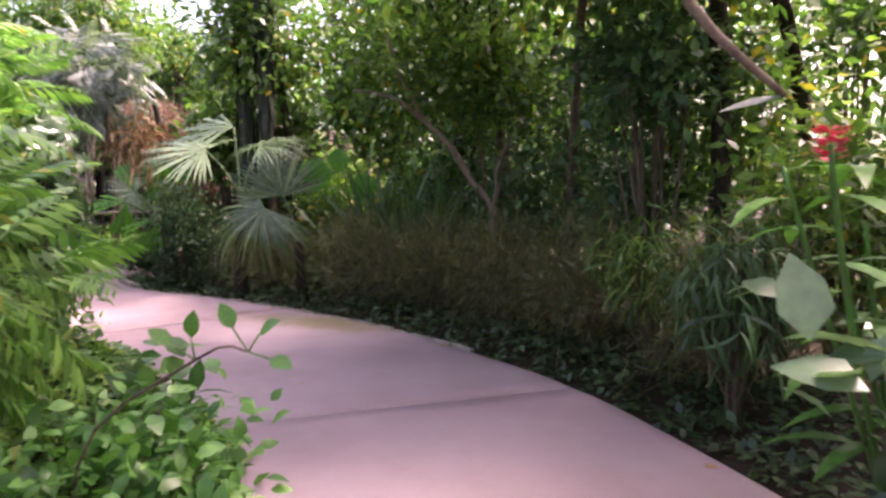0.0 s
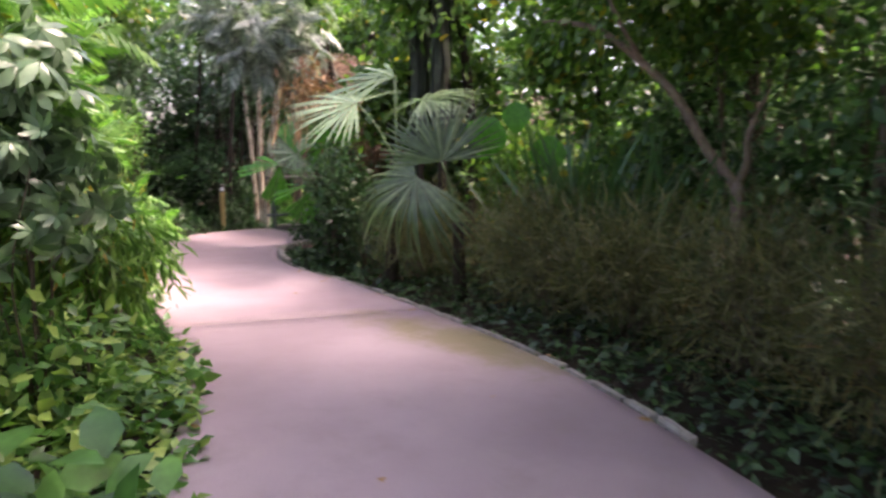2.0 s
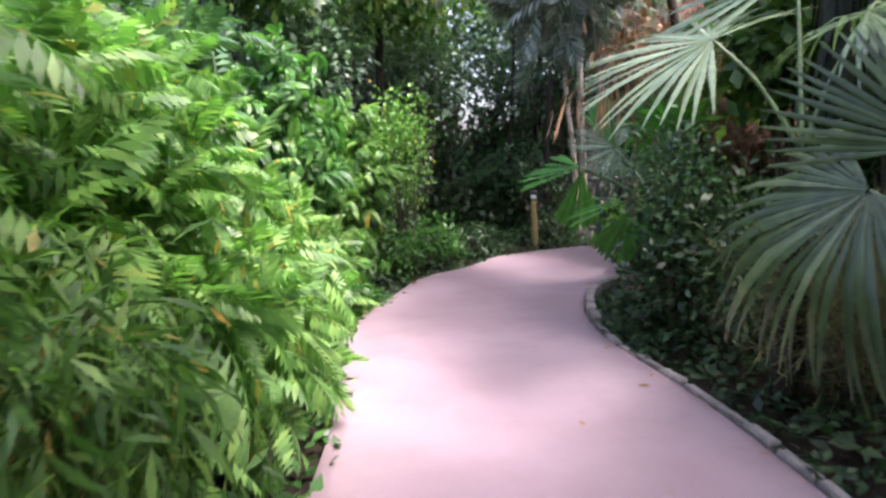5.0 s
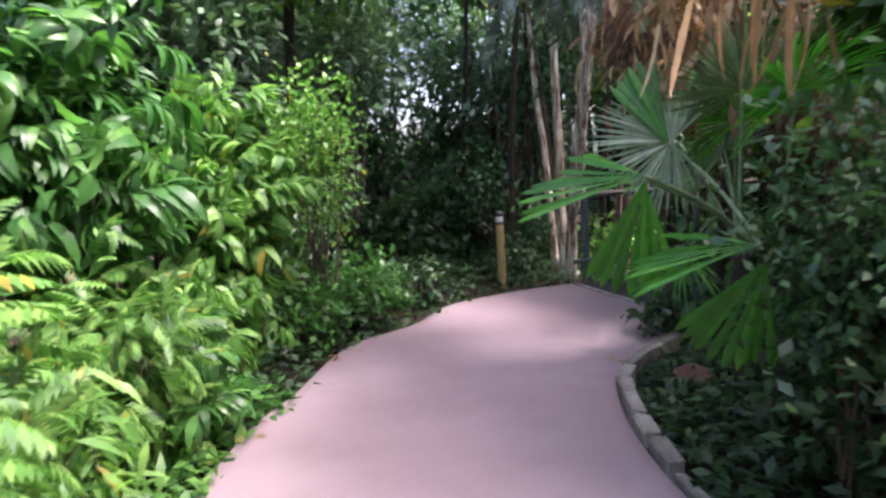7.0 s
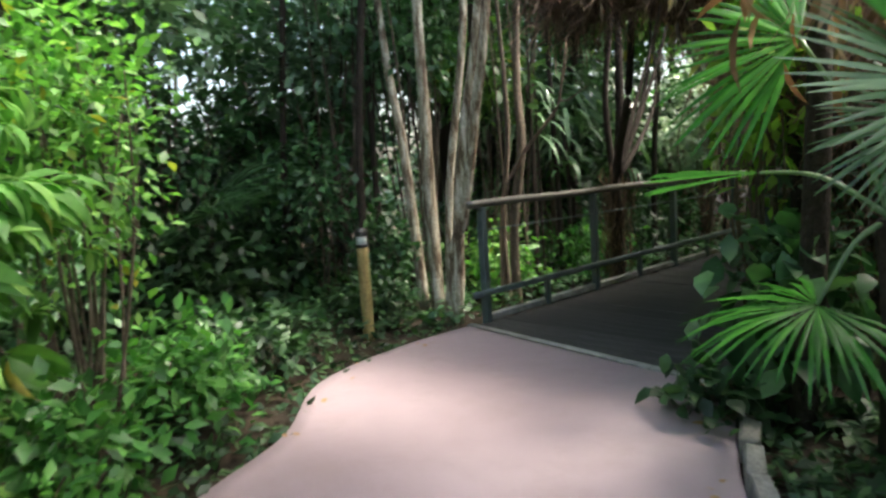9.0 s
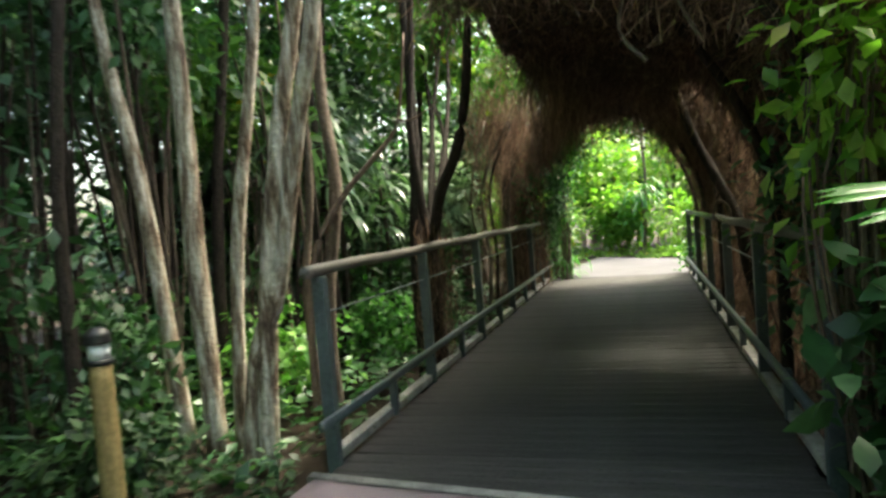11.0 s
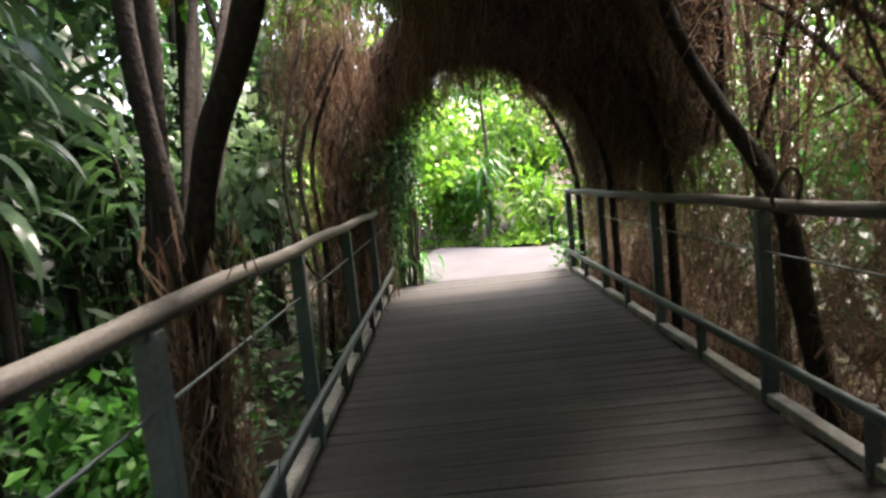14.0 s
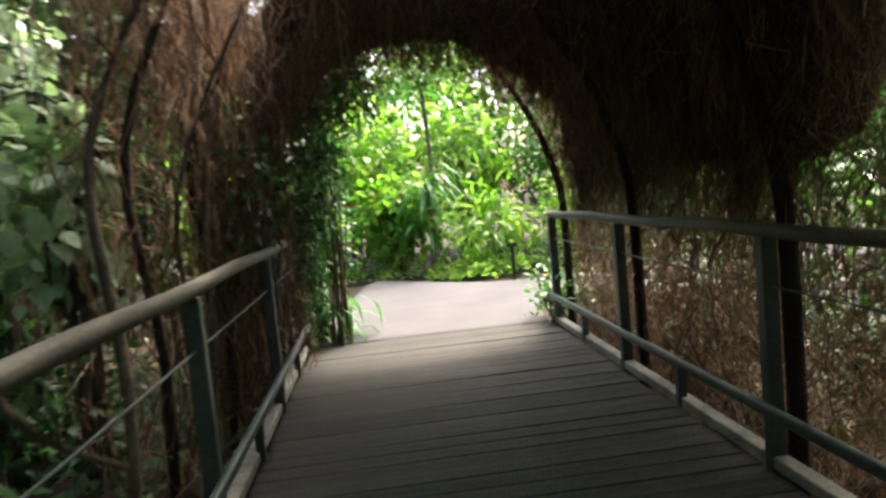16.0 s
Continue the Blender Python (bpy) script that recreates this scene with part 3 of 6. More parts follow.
# railings


def railing(x, inward, start, end, label):
    rail = thing("railing", (x, 0, 0), label, "railing")
    for k in range(6):
        y = k * 1.8
        bm = rounded_box(0.075, 0.06, 1.19, 0.006, (0, 0, 0.475))
        post = part("post", bm, M_STEEL, rail)
        post.location = (0, y, 0)
        part("bracket", rounded_box(0.03, 0.12, 0.03, 0.005, (0, 0, 1.062)), M_STEEL, post)
        if k < 5:
            part("stub_post", rounded_box(0.05, 0.05, 0.30, 0.005, (0, 0, 0.15)), M_STEEL, rail).location = (inward * 0.02, y + 0.9, 0)
    pts = [(0, start + i * (end - start) / 24, 1.105 + 0.006 * math.sin(i * 1.3)) for i in range(25)]
    part("handrail", capped(pts, 0.035, 12, 0.02, 3), M_RAIL, rail, "round timber handrail worn pale on top")
    pts = [(inward * 0.055, start - 0.06 + i * (end + 0.04 - start) / 12, 0.285) for i in range(13)]
    part("kick_rail", swept(pts, 0.036, 0.056), M_STEEL, rail)
    for z in (0.86,):
        part("wire", capped([(0, start + 0.1, z), (0, 4.5, z - 0.015), (0, end - 0.04, z)], 0.006, 5), M_STEEL, rail)
    return rail


rail_left = railing(-0.02, 1, -0.16, 9.8, "grey steel railing with round timber handrail beside the boardwalk")
railing(2.5, -1, 0.05, 9.06, "grey steel railing tangled in dry vines beside the boardwalk")
part("post", rounded_box(0.06, 0.05, 1.12, 0.006, (0, 9.76, 0.51)), M_STEEL, rail_left)
for k in range(5):
    y = 7.6 + k * 0.46
    part("baluster", capped([(0, y, 0.27), (0, y, 1.07)], 0.011, 6), M_STEEL, rail_left)

# ---- light post ----
bollard = thing("bollard_light", (-0.76, -0.84, GROUND - 0.05), "yellow timber bollard light with black cap and white lens", "bollard")
part("post", capped([(0, 0, 0), (0, 0, 0.45), (0, 0, 0.89)], [0.056, 0.055, 0.053], 16, 0.01), M_YPOST, bollard)
part("collar", capped([(0, 0, 0.885), (0, 0, 0.91)], 0.06, 16), M_BLACK, bollard)
part("lens", capped([(0, 0, 0.905), (0, 0, 0.99)], 0.05, 16), M_LENS, bollard, "white translucent lens")
part("cap", capped([(0, 0, 0.985), (0, 0, 1.03), (0, 0, 1.06)], [0.062, 0.06, 0.03], 16), M_BLACK, bollard, "black domed cap")

# ---- palms ----


def fan_leaf(radius, span=300, segments=30, split=0.5, droop=0.5, fold=0.10):
    """A round pleated palm leaf, whole near the hub and split towards its rim; the hub is at the origin and y points to the middle segment."""
    out = []
    half = math.radians(span) / segments / 2
    for k in range(segments):
        a = math.radians(-span / 2 + (k + 0.5) * span / segments)
        a += half * 0.5 * math.sin(k * 7.7)
        ln = radius * (0.80 + 0.2 * math.cos(a * 0.55)) * (1 + 0.09 * math.sin(k * 12.9))
        st = [0.02, 0.25, split, split + (1 - split) * 0.4, split + (1 - split) * 0.75, 1.0]
        v = []
        for u in st:
            r = ln * u
            w = half * ln * (u if u <= split else split * (1 - ((u - split) / (1 - split)) ** 1.5 * 0.9))
            dz = -droop * ln * max(0, u - 0.35) ** 2 * (1.3 + 0.5 * math.sin(k * 3.3)) + 0.035 * math.sin(k * 5.1) * u
            for q, zz in ((-w, 0), (0, fold * w * 3), (w, 0)):
                v.append((math.sin(a) * r + math.cos(a) * q, math.cos(a) * r - math.sin(a) * q, dz + zz - 0.06 * ln * u * (1 - math.cos(a))))
        f = [t for i in range(len(st) - 1) for t in ((3 * i, 3 * i + 1, 3 * i + 4, 3 * i + 3), (3 * i + 1, 3 * i + 2, 3 * i + 5, 3 * i + 4))]
        out.append((np.array(v), np.array(f)))
    v, f = joined(out)
    return v, f


def fan_palm(base, heart, leaves, mat, label, trunk=0.07, seed=1):
    """leaves: hub, direction of the middle segment, upper face, radius, span, droop."""
    palm = thing("fan_palm", base, label, "palm")
    bx, by, bz = base
    hx, hy, hz = heart[0] - bx, heart[1] - by, heart[2] - bz
    part("trunk", capped([(0, 0, -0.05), (hx * 0.4, hy * 0.4, hz * 0.5), (hx, hy, hz)], [trunk * 1.3, trunk, trunk * 0.8], 10, 0.08, seed), M_DARKBARK, palm)
    for k, (hub, ahead, normal, radius, span, droop) in enumerate(leaves):
        m = facing(Vector(hub) - Vector(base), ahead, normal)
        lf = part("leaf", fan_leaf(radius, span, int(span / 5.5), 0.86 if span < 120 else 0.5, droop), mat, palm)
        lf.matrix_local = m
        h, c = Vector(hub) - Vector(base), Vector((hx, hy, hz))
        mid = (h + c) / 2 + Vector((0, 0, 0.08))
        part("leaf_stalk", capped([c, mid, h], [0.016, 0.012, 0.009], 6), L_FAN, lf).matrix_parent_inverse = m.inverted()
    return palm


pale_palm = fan_palm((6.7, -2.55, -0.06), (6.75, -2.5, 1.45), [
    ((6.44, -2.86, 2.14), (-0.85, -0.42, 0.02), (0.1, -0.42, 0.9), 0.95, 230, 0.16),
    ((6.5, -2.3, 2.5), (-0.9, -0.35, 0.05), (0.1, -0.55, 0.85), 0.9, 110, 0.4),
    ((6.9, -2.2, 2.2), (0.3, 0.8, 0.3), (0, -0.4, 1), 0.8, 280, 0.5),
], L_FAN, "fan palm with pale pleated leaves above the thicket", 0.08)
rng = np.random.default_rng(31)
n = 15
pos = np.column_stack([rng.uniform(-1.25, -1.0, n), rng.uniform(-0.95, -0.35, n), rng.uniform(1.9, 2.08, n)])
ax = np.column_stack([rng.normal(size=n) * 0.2 - 0.15, rng.normal(size=n) * 0.2, -np.ones(n)])
tagged(part("dead_tip", cloud(strip(4, 0.065, 0.4, 0.2), pos, ax, rng.normal(size=(n, 3)), rng.uniform(0.15, 0.38, n)), M_TANLEAF, pale_palm, "withered tan leaf tips hanging down"), kind="stuff")
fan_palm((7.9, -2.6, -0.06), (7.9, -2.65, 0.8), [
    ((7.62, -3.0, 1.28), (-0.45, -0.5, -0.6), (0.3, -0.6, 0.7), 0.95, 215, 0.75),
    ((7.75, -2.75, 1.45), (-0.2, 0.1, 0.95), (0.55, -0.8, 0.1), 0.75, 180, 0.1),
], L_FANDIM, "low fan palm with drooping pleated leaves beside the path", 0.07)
fan_palm((4.6, -1.85, -0.06), (4.55, -1.9, 0.85), [
    ((4.57, -2.75, 1.40), (-0.63, -0.2, -0.03), (0.32, -0.4, 0.85), 0.66, 62, 0.05),
    ((3.78, -1.92, 1.56), (-0.2, -0.12, 0.45), (0.75, -0.55, 0.3), 0.52, 36, 0.05),
    ((4.56, -2.74, 1.38), (-0.13, 0.0, -0.48), (0.85, -0.5, 0.1), 0.54, 52, 0.05),
    ((5.12, -2.66, 1.11), (-0.5, -0.2, -0.06), (0.3, -0.3, 0.9), 0.52, 66, 0.2),
    ((5.1, -2.6, 1.04), (-0.16, -0.12, -0.45), (0.8, -0.5, 0.2), 0.45, 60, 0.1),
    ((4.7, -1.95, 1.75), (0.35, -0.4, 0.4), (0.2, -0.5, 0.8), 0.45, 220, 0.4),
    ((4.9, -2.1, 0.85), (0.25, -0.6, -0.5), (0.3, -0.5, 0.8), 0.5, 160, 0.4),
], L_FANLIT, "fan palm with fresh bright green leaves over the bend", 0.08, 4)
fan_palm((3.95, -1.5, -0.06), (3.95, -1.55, 0.9), [
    ((3.76, -1.88, 1.58), (-0.3, -0.42, 0.1), (0.65, -0.6, 0.45), 0.5, 250, 0.15),
    ((3.95, -1.5, 1.86), (0.15, -0.3, 0.35), (0.65, -0.7, 0.3), 0.5, 230, 0.25),
    ((3.6, -1.3, 1.5), (-0.5, 0.1, 0.3), (0.5, -0.7, 0.5), 0.45, 220, 0.3),
], L_FAN, "small fan palm with pale narrow-fingered leaves by the bend", 0.06, 5)
fan_palm((3.45, -0.95, -0.06), (3.4, -1.0, 1.1), [
    ((3.05, -1.05, 1.92), (-0.8, -0.1, 0.05), (0.1, -0.75, 0.65), 0.68, 170, 0.2),
    ((2.85, -1.0, 1.32), (-0.75, -0.05, 0.0), (0.0, -0.25, 1), 0.55, 50, 0.1),
    ((3.2, -1.3, 0.75), (-0.5, -0.6, -0.15), (-0.2, -0.5, 0.8), 0.55, 240, 0.4),
    ((3.6, -1.2, 1.7), (0.3, -0.5, 0.5), (0.2, -0.6, 0.7), 0.6, 240, 0.35),
], L_FANLIT, "fan palm with bright leaves leaning over the path end", 0.07, 8)
fan_palm((-2.6, -1.5, -0.06), (-2.6, -1.5, 0.9), [
    ((-2.2, -1.6, 1.15), (0.75, -0.3, 0.25), (-0.2, -0.3, 1), 0.8, 200, 0.3),
    ((-2.8, -1.2, 1.35), (0.2, 0.6, 0.5), (0, -0.6, 0.7), 0.7, 240, 0.3),
], L_DARK, "dark fan palm at the foot of the wood", 0.07, 6)

# tall palms with shaggy skirts of dead leaves
for x, y, h, r in ((6.05, -1.0, 6.2, 0.085), (5.35, -0.75, 5.8, 0.075), (-4.9, -2.0, 6.2, 0.18)):
    palm = thing("skirted_palm", (x, y, -0.06), "tall palm with a dark shaggy skirt of dead leaves", "palm", "skirted palms")
    part("trunk", capped([(0, 0, -0.1), (0.05, 0, h * 0.5), (0.0, 0.05, h)], [r * 0.9, r * 0.7, r * 0.6], 10, 0.06), M_DARKBARK, palm)
    rng = np.random.default_rng(int(h * 10))
    n = 560
    th = rng.random(n) * 2 * np.pi
    z = rng.uniform(2.5, h, n)
    pos = np.stack([np.cos(th) * r * 0.8, np.sin(th) * r * 0.8, z], 1)
    flare = rng.uniform(0.03, 0.3, n)
    ax = np.stack([np.cos(th) * flare, np.sin(th) * flare, -np.ones(n)], 1)
    up = np.stack([np.cos(th), np.sin(th), np.zeros(n)], 1)
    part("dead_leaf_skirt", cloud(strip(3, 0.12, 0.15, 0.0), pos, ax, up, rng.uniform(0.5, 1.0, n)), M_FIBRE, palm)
    for k in range(11):
        a = k * 2.4
        lf = part("leaf", fan_leaf(0.85, 280, 26, 0.5, 0.5), L_FAN, palm)
        el = 0.1 + 0.9 * ((k * 7) % 11) / 11
        lf.matrix_local = facing((0.55 * math.cos(a), 0.55 * math.sin(a), h + 0.1 + 0.5 * el), (math.cos(a), math.sin(a), el - 0.35), (0, 0, 1))

# ---- planting left of the path ----


def ribbon_points(line, s0, s1, out0, out1, n, sign, rng):
    """Random places beside an edge line, between two distances from it."""
    i = rng.uniform(s0, s1, n)
    k = np.minimum(i.astype(int), len(line) - 2)
    u = (i - k)[:, None]
    p = line[k] * (1 - u) + line[k + 1] * u
    d = unit(line[k + 1] - line[k])
    side = np.stack([d[:, 1], -d[:, 0]], 1) * sign
    o = rng.uniform(out0, out1, n)
    return p + side * o[:, None], o


def low_cover(name, line, s0, s1, out0, out1, n, sign, template, mat, size, height, label, seed, rise=0.6):
    rng = np.random.default_rng(seed)
    p, o = ribbon_points(line, s0, s1, out0, out1, n, sign, rng)
    lump = np.array([0.6 + 0.8 * noise.noise(Vector((q[0] * 1.7, q[1] * 1.7, seed))) for q in p])
    edge_fall = np.clip((o - out0 + 0.08) / 0.45, 0.25, 1)
    z = GROUND + height * np.clip(lump, 0.25, 1.4) * edge_fall * rng.uniform(0.35, 1, n)
    pos = np.column_stack([p, np.maximum(z, -0.03)])
    ax = unit(rng.normal(size=(n, 3)) * np.array([1, 1, 0.35]) + np.array([0, 0, rise * 0.5]))
    up = unit(rng.normal(size=(n, 3)) * 0.4 + np.array([0, 0, 1.0]))
    ob = part(name, cloud(template, pos, ax, up, size * rng.uniform(0.6, 1.25, n)), mat)
    return tagged(ob, label, "groundcover", kind="stuff")


low_cover("variegated_groundcover", LEFT, 16, 40, -0.12, 2.1, 5200, -1, T_OVATE, L_VARI, 0.13, 0.42, "low broad-leaved plants with yellow-edged leaves by the path", 1)
low_cover("groundcover", LEFT, 38, 66, -0.08, 1.6, 3200, -1, T_OVATE, L_MID, 0.11, 0.28, "tangled low green plants spilling on the path edge", 2)
low_cover("creeping_groundcover", LEFT, 48, 64, -0.1, 0.9, 1500, -1, T_OVATE, L_LIME, 0.1, 0.3, "yellow-green creeping plants along the path edge", 3)
low_cover("groundcover", LEFT, 64, 101, -0.06, 2.6, 4200, -1, T_OVATE, L_IVYDIM, 0.1, 0.26, "dark leafy groundcover beneath the trees", 4)
low_cover("ivy_groundcover", RIGHT, 8, 66, 0.08, 1.5, 7500, 1, T_OVATE, L_IVYDIM, 0.095, 0.22, "dark ivy-like groundcover along the kerb", 5)
low_cover("groundcover", RIGHT, 60, 98, 0.14, 1.6, 1900, 1, T_OVATE, L_IVYDIM, 0.1, 0.18, "sparse dark groundcover inside the kerb", 6)

# fresh clump of large leaves by the start
shrub("leafy_shrub", (11.35, -8.25), (0.72, 0.6, 0.36), T_BROAD, L_MID, 150, 7, 0.1, "broad-leaved green shrub leaning over the path edge", height=0.36, seed=11, spread=0.1)
twig = thing("sapling", (12.25, -8.78, GROUND), "thin leaning twig with a few round green leaves", "sapling")
TIPS = [(0.461, -0.316, 1.215), (0.579, -0.294, 1.237), (0.55, -0.301, 1.282), (0.609, -0.294, 1.274), (0.638, -0.301, 1.23), (0.453, -0.316, 1.259), (0.416, -0.331, 1.245)]
part("stem", capped([(-0.35, -0.1, 0), (-0.22, -0.12, 0.8), TIPS[0], TIPS[1]], [0.005, 0.0045, 0.003, 0.0022], 6), M_BARK, twig)
for k, p in enumerate(TIPS[2:]):
    base = Vector(TIPS[0 if k > 2 else 1])
    part("leaf_stalk", capped([base, p], 0.0018, 5), L_MID, twig)
    lf = part("leaf", strip(4, 0.62, 0.5, 0.12, 0.45), L_MID, twig)
    lf.matrix_local = facing(p, Vector(p) - base + Vector((0.02, -0.01, 0.01)), (0.3, -0.5, 0.8)) @ Matrix.Scale(0.057, 4)
shrub("broad_leaf_plant", (10.65, -7.5), (0.36, 0.3, 0.2), T_BROAD, L_MID, 26, 2, 0.23, "low plant with large pale green leaves by the path", "plant", height=0.32, seed=141, up_bias=0.7)
shrub("fern_leaf_shrub", (9.9, -8.6), (1.1, 0.9, 1.1), T_PIN, L_LIME, 110, 3, 0.42, "bright fern-leaved shrub in a dense mound", height=1.25, seed=13)
shrub("umbrella_plant", (8.75, -6.95), (0.72, 0.62, 0.8), T_PALM, L_SCHEF, 120, 2, 0.135, "umbrella plant with glossy grey-green leaf rosettes", height=1.5, seed=14, spread=0.08, up_bias=0.9, stems=7, thick=0.008)
shrub("fern_leaf_shrub", (8.0, -7.3), (1.15, 0.9, 1.15), T_PIN, L_LIME, 120, 4, 0.4, "tall bright green shrub with feathery leaves", height=2.15, seed=15)
shrub("fern_leaf_shrub", (6.9, -6.75), (0.9, 0.8, 1.1), T_PIN, L_LIME, 110, 4, 0.36, "bright green feathery shrub above the path edge", height=1.75, seed=16)
shrub("low_shrub", (8.7, -6.85), (0.6, 0.42, 0.4), T_OVATE, L_VARI, 100, 7, 0.11, "low yellow-edged leafy shrub under the umbrella plant", height=0.36, seed=133, spread=0.09)
shrub("feathery_shrub", (6.0, -6.1), (0.75, 0.65, 0.95), T_FERNY, L_LIME, 120, 4, 0.3, "yellow-green shrub of small feathery leaves", height=1.5, seed=17, spread=0.12)
shrub("weeping_bamboo", (7.6, -6.25), (0.75, 0.55, 0.55), T_LANCE_FLAT, L_FINE, 230, 10, 0.16, "fine-leaved weeping bamboo with yellowish leaves", "bamboo", height=0.85, seed=18, droop=0.8, spread=0.13, stems=26, thick=0.006)
shrub("weeping_fern_shrub", (6.3, -5.75), (0.8, 0.42, 0.5), T_FERNY, L_LIME, 130, 4, 0.3, "feathery yellow-green shrub leaning to the path", height=0.7, seed=19, droop=0.8, spread=0.13, stems=26, thick=0.006)
shrub("feather_leaf_plant", (6.7, -6.2), (0.6, 0.5, 0.5), T_PIN_LONG, L_LIME, 16, 3, 0.62, "plant with long arching feather leaves", height=1.2, seed=20, spread=0.1)
shrub("fine_shrub", (4.9, -5.65), (0.95, 0.55, 0.7), T_FERNY, L_LIME, 150, 4, 0.26, "dense soft shrub of narrow green leaves", height=0.85, seed=21, spread=0.13)
shrub("soft_leaved_shrub", (3.2, -5.15), (0.8, 0.5, 0.6), T_FERNY, L_LIME, 130, 4, 0.22, "soft shrub with crowded drooping green leaves", height=0.7, seed=22, droop=0.6, spread=0.1)
shrub("long_leaf_shrub", (2.9, -5.35), (0.95, 0.62, 1.3), T_DROOP, L_MID, 170, 2, 0.34, "tall bright shrub with hanging narrow leaflets", height=1.75, seed=23, droop=0.5)
shrub("long_leaf_shrub", (0.95, -4.36), (0.58, 0.5, 1.2), T_DROOP, L_LIME, 150, 2, 0.34, "bright shrub with hanging narrow leaflets over the path edge", height=1.4, seed=24, droop=0.5)
shrub("small_leaved_shrub", (0.5, -3.5), (0.66, 0.55, 1.15), T_OVATE, L_LIME, 260, 8, 0.08, "upright shrub of small yellow-green leaves", height=1.8, seed=25, spread=0.1)
shrub("long_leaf_shrub", (4.6, -6.3), (1.0, 0.8, 1.3), T_PIN_LONG, L_DARK, 80, 4, 0.45, "tall green shrub with feathery drooping leaves", height=2.0, seed=26)
shrub("low_shrub", (1.7, -4.6), (0.5, 0.42, 0.5), T_DROOP, L_LIME, 75, 2, 0.28, "low shrub with drooping narrow leaves at the path edge", height=0.38, seed=127, spread=0.09, droop=0.6)
shrub("low_shrub", (2.75, -4.95), (0.6, 0.42, 0.5), T_DROOP, L_MID, 60, 2, 0.26, "low bright shrub with drooping narrow leaves", height=0.45, seed=128, spread=0.1, droop=0.6)
shrub("low_shrub", (0.95, -3.75), (0.5, 0.42, 0.4), T_OVATE, L_MID, 110, 7, 0.1, "low leafy shrub at the foot of the tall plants", height=0.36, seed=129, spread=0.09)
shrub("low_shrub", (4.0, -5.35), (0.65, 0.4, 0.45), T_LANCE, L_LIME, 110, 8, 0.17, "low bright shrub with drooping narrow leaves", height=0.42, seed=130, spread=0.1, droop=0.6)
shrub("low_shrub", (0.35, -3.0), (0.6, 0.55, 0.4), T_OVATE, L_MID, 130, 7, 0.105, "low rounded shrub with oval leaves by the path", height=0.38, seed=27, spread=0.09)
shrub("low_shrub", (-0.35, -2.2), (0.5, 0.5, 0.28), T_OVATE, L_IVYDIM, 100, 7, 0.1, "low dark shrub at the edge of the wood", height=0.26, seed=28, spread=0.09)
for k, (x, y, rx, rz, h) in enumerate(((7.2, -9.0, 1.7, 1.8, 2.2), (4.3, -8.3, 1.7, 1.7, 2.1), (1.6, -7.3, 1.6, 1.8, 2.2), (9.6, -10.6, 1.8, 1.7, 2.0), (-0.9, -5.4, 1.5, 1.9, 2.3), (12.2, -11.4, 1.3, 1.6, 1.8))):
    shrub("large_shrub", (x, y), (rx, 1.2, rz), T_OVATE_FLAT, L_MID if k % 2 else L_DARK, 230, 9, 0.18, "large dense green shrub behind the path planting", height=h, seed=30 + k, group="large shrubs", stems=10, thick=0.03)

# ---- thicket right of the path ----
for k, (x, y, rx, rz) in enumerate(((13.6, -5.0, 0.8, 0.7), (12.3, -4.05, 0.8, 0.75), (11.2, -3.35, 0.8, 0.72), (10.1, -2.95, 0.75, 0.72), (9.1, -2.65, 0.75, 0.68), (8.5, -2.2, 0.75, 0.75), (7.0, -2.3, 0.7, 0.65), (5.9, -2.25, 0.75, 0.75), (5.2, -2.1, 0.5, 0.6))):
    b = shrub("thicket_shrub", (x, y), (rx, 0.62, rz), T_FINE if x > 6.5 else T_OVATE_FLAT, L_OLIVE if x > 6.5 else L_IVYDIM, 245 if x > 6.5 else 210, 14 if x > 6.5 else 8, 0.18 if x > 6.5 else 0.09, "dense brownish green thicket of fine twiggy shoots" if x > 6.5 else "dense dark green thicket of small leaves", height=0.62, seed=50 + k, spread=0.14, droop=0.0, group="thicket", stems=30, thick=0.006)
shrub("small_leaved_shrub", (5.25, -2.25), (0.62, 0.5, 0.75), T_OVATE_FLAT, L_DARK, 240, 9, 0.07, "bushy small-leaved shrub behind the fan palm", height=1.15, seed=70, spread=0.1)
for k, (x, y, r, mt) in enumerate(((13.0, -4.6, 0.4, L_CANOPY), (13.6, -5.5, 0.4, L_DARK))):
    shrub("weeping_grass", (x, y), (r, r * 0.9, r * 1.2), T_STRAP, mt, 70, 7, 0.3, "tuft of drooping narrow shoots growing out of the thicket", height=0.9, seed=140 + k, droop=1.0, spread=0.1, group="thicket")
strap_bed = [(9.3, -2.0), (8.9, -1.8), (9.8, -1.7), (8.4, -1.5)]
for k, (x, y) in enumerate(strap_bed):
    t = thing("strap_leaf_plant", (x, y, GROUND), "tall clump of upright strap-shaped leaves", "plant", "strap-leaf plants")
    rng = np.random.default_rng(80 + k)
    n = 46
    pos = np.column_stack([rng.normal(size=(n, 2)) * 0.12, np.zeros(n)])
    ax = unit(np.column_stack([rng.normal(size=(n, 2)) * 0.22, np.ones(n)]))
    blades(t, STRAP_A, L_DARK, pos, ax, rng.normal(size=(n, 3)), rng.uniform(1.3, 2.2, n))
round_plant = thing("round_leaf_plant", (8.0, -1.85, GROUND), "plant with large round translucent green leaves", "plant")
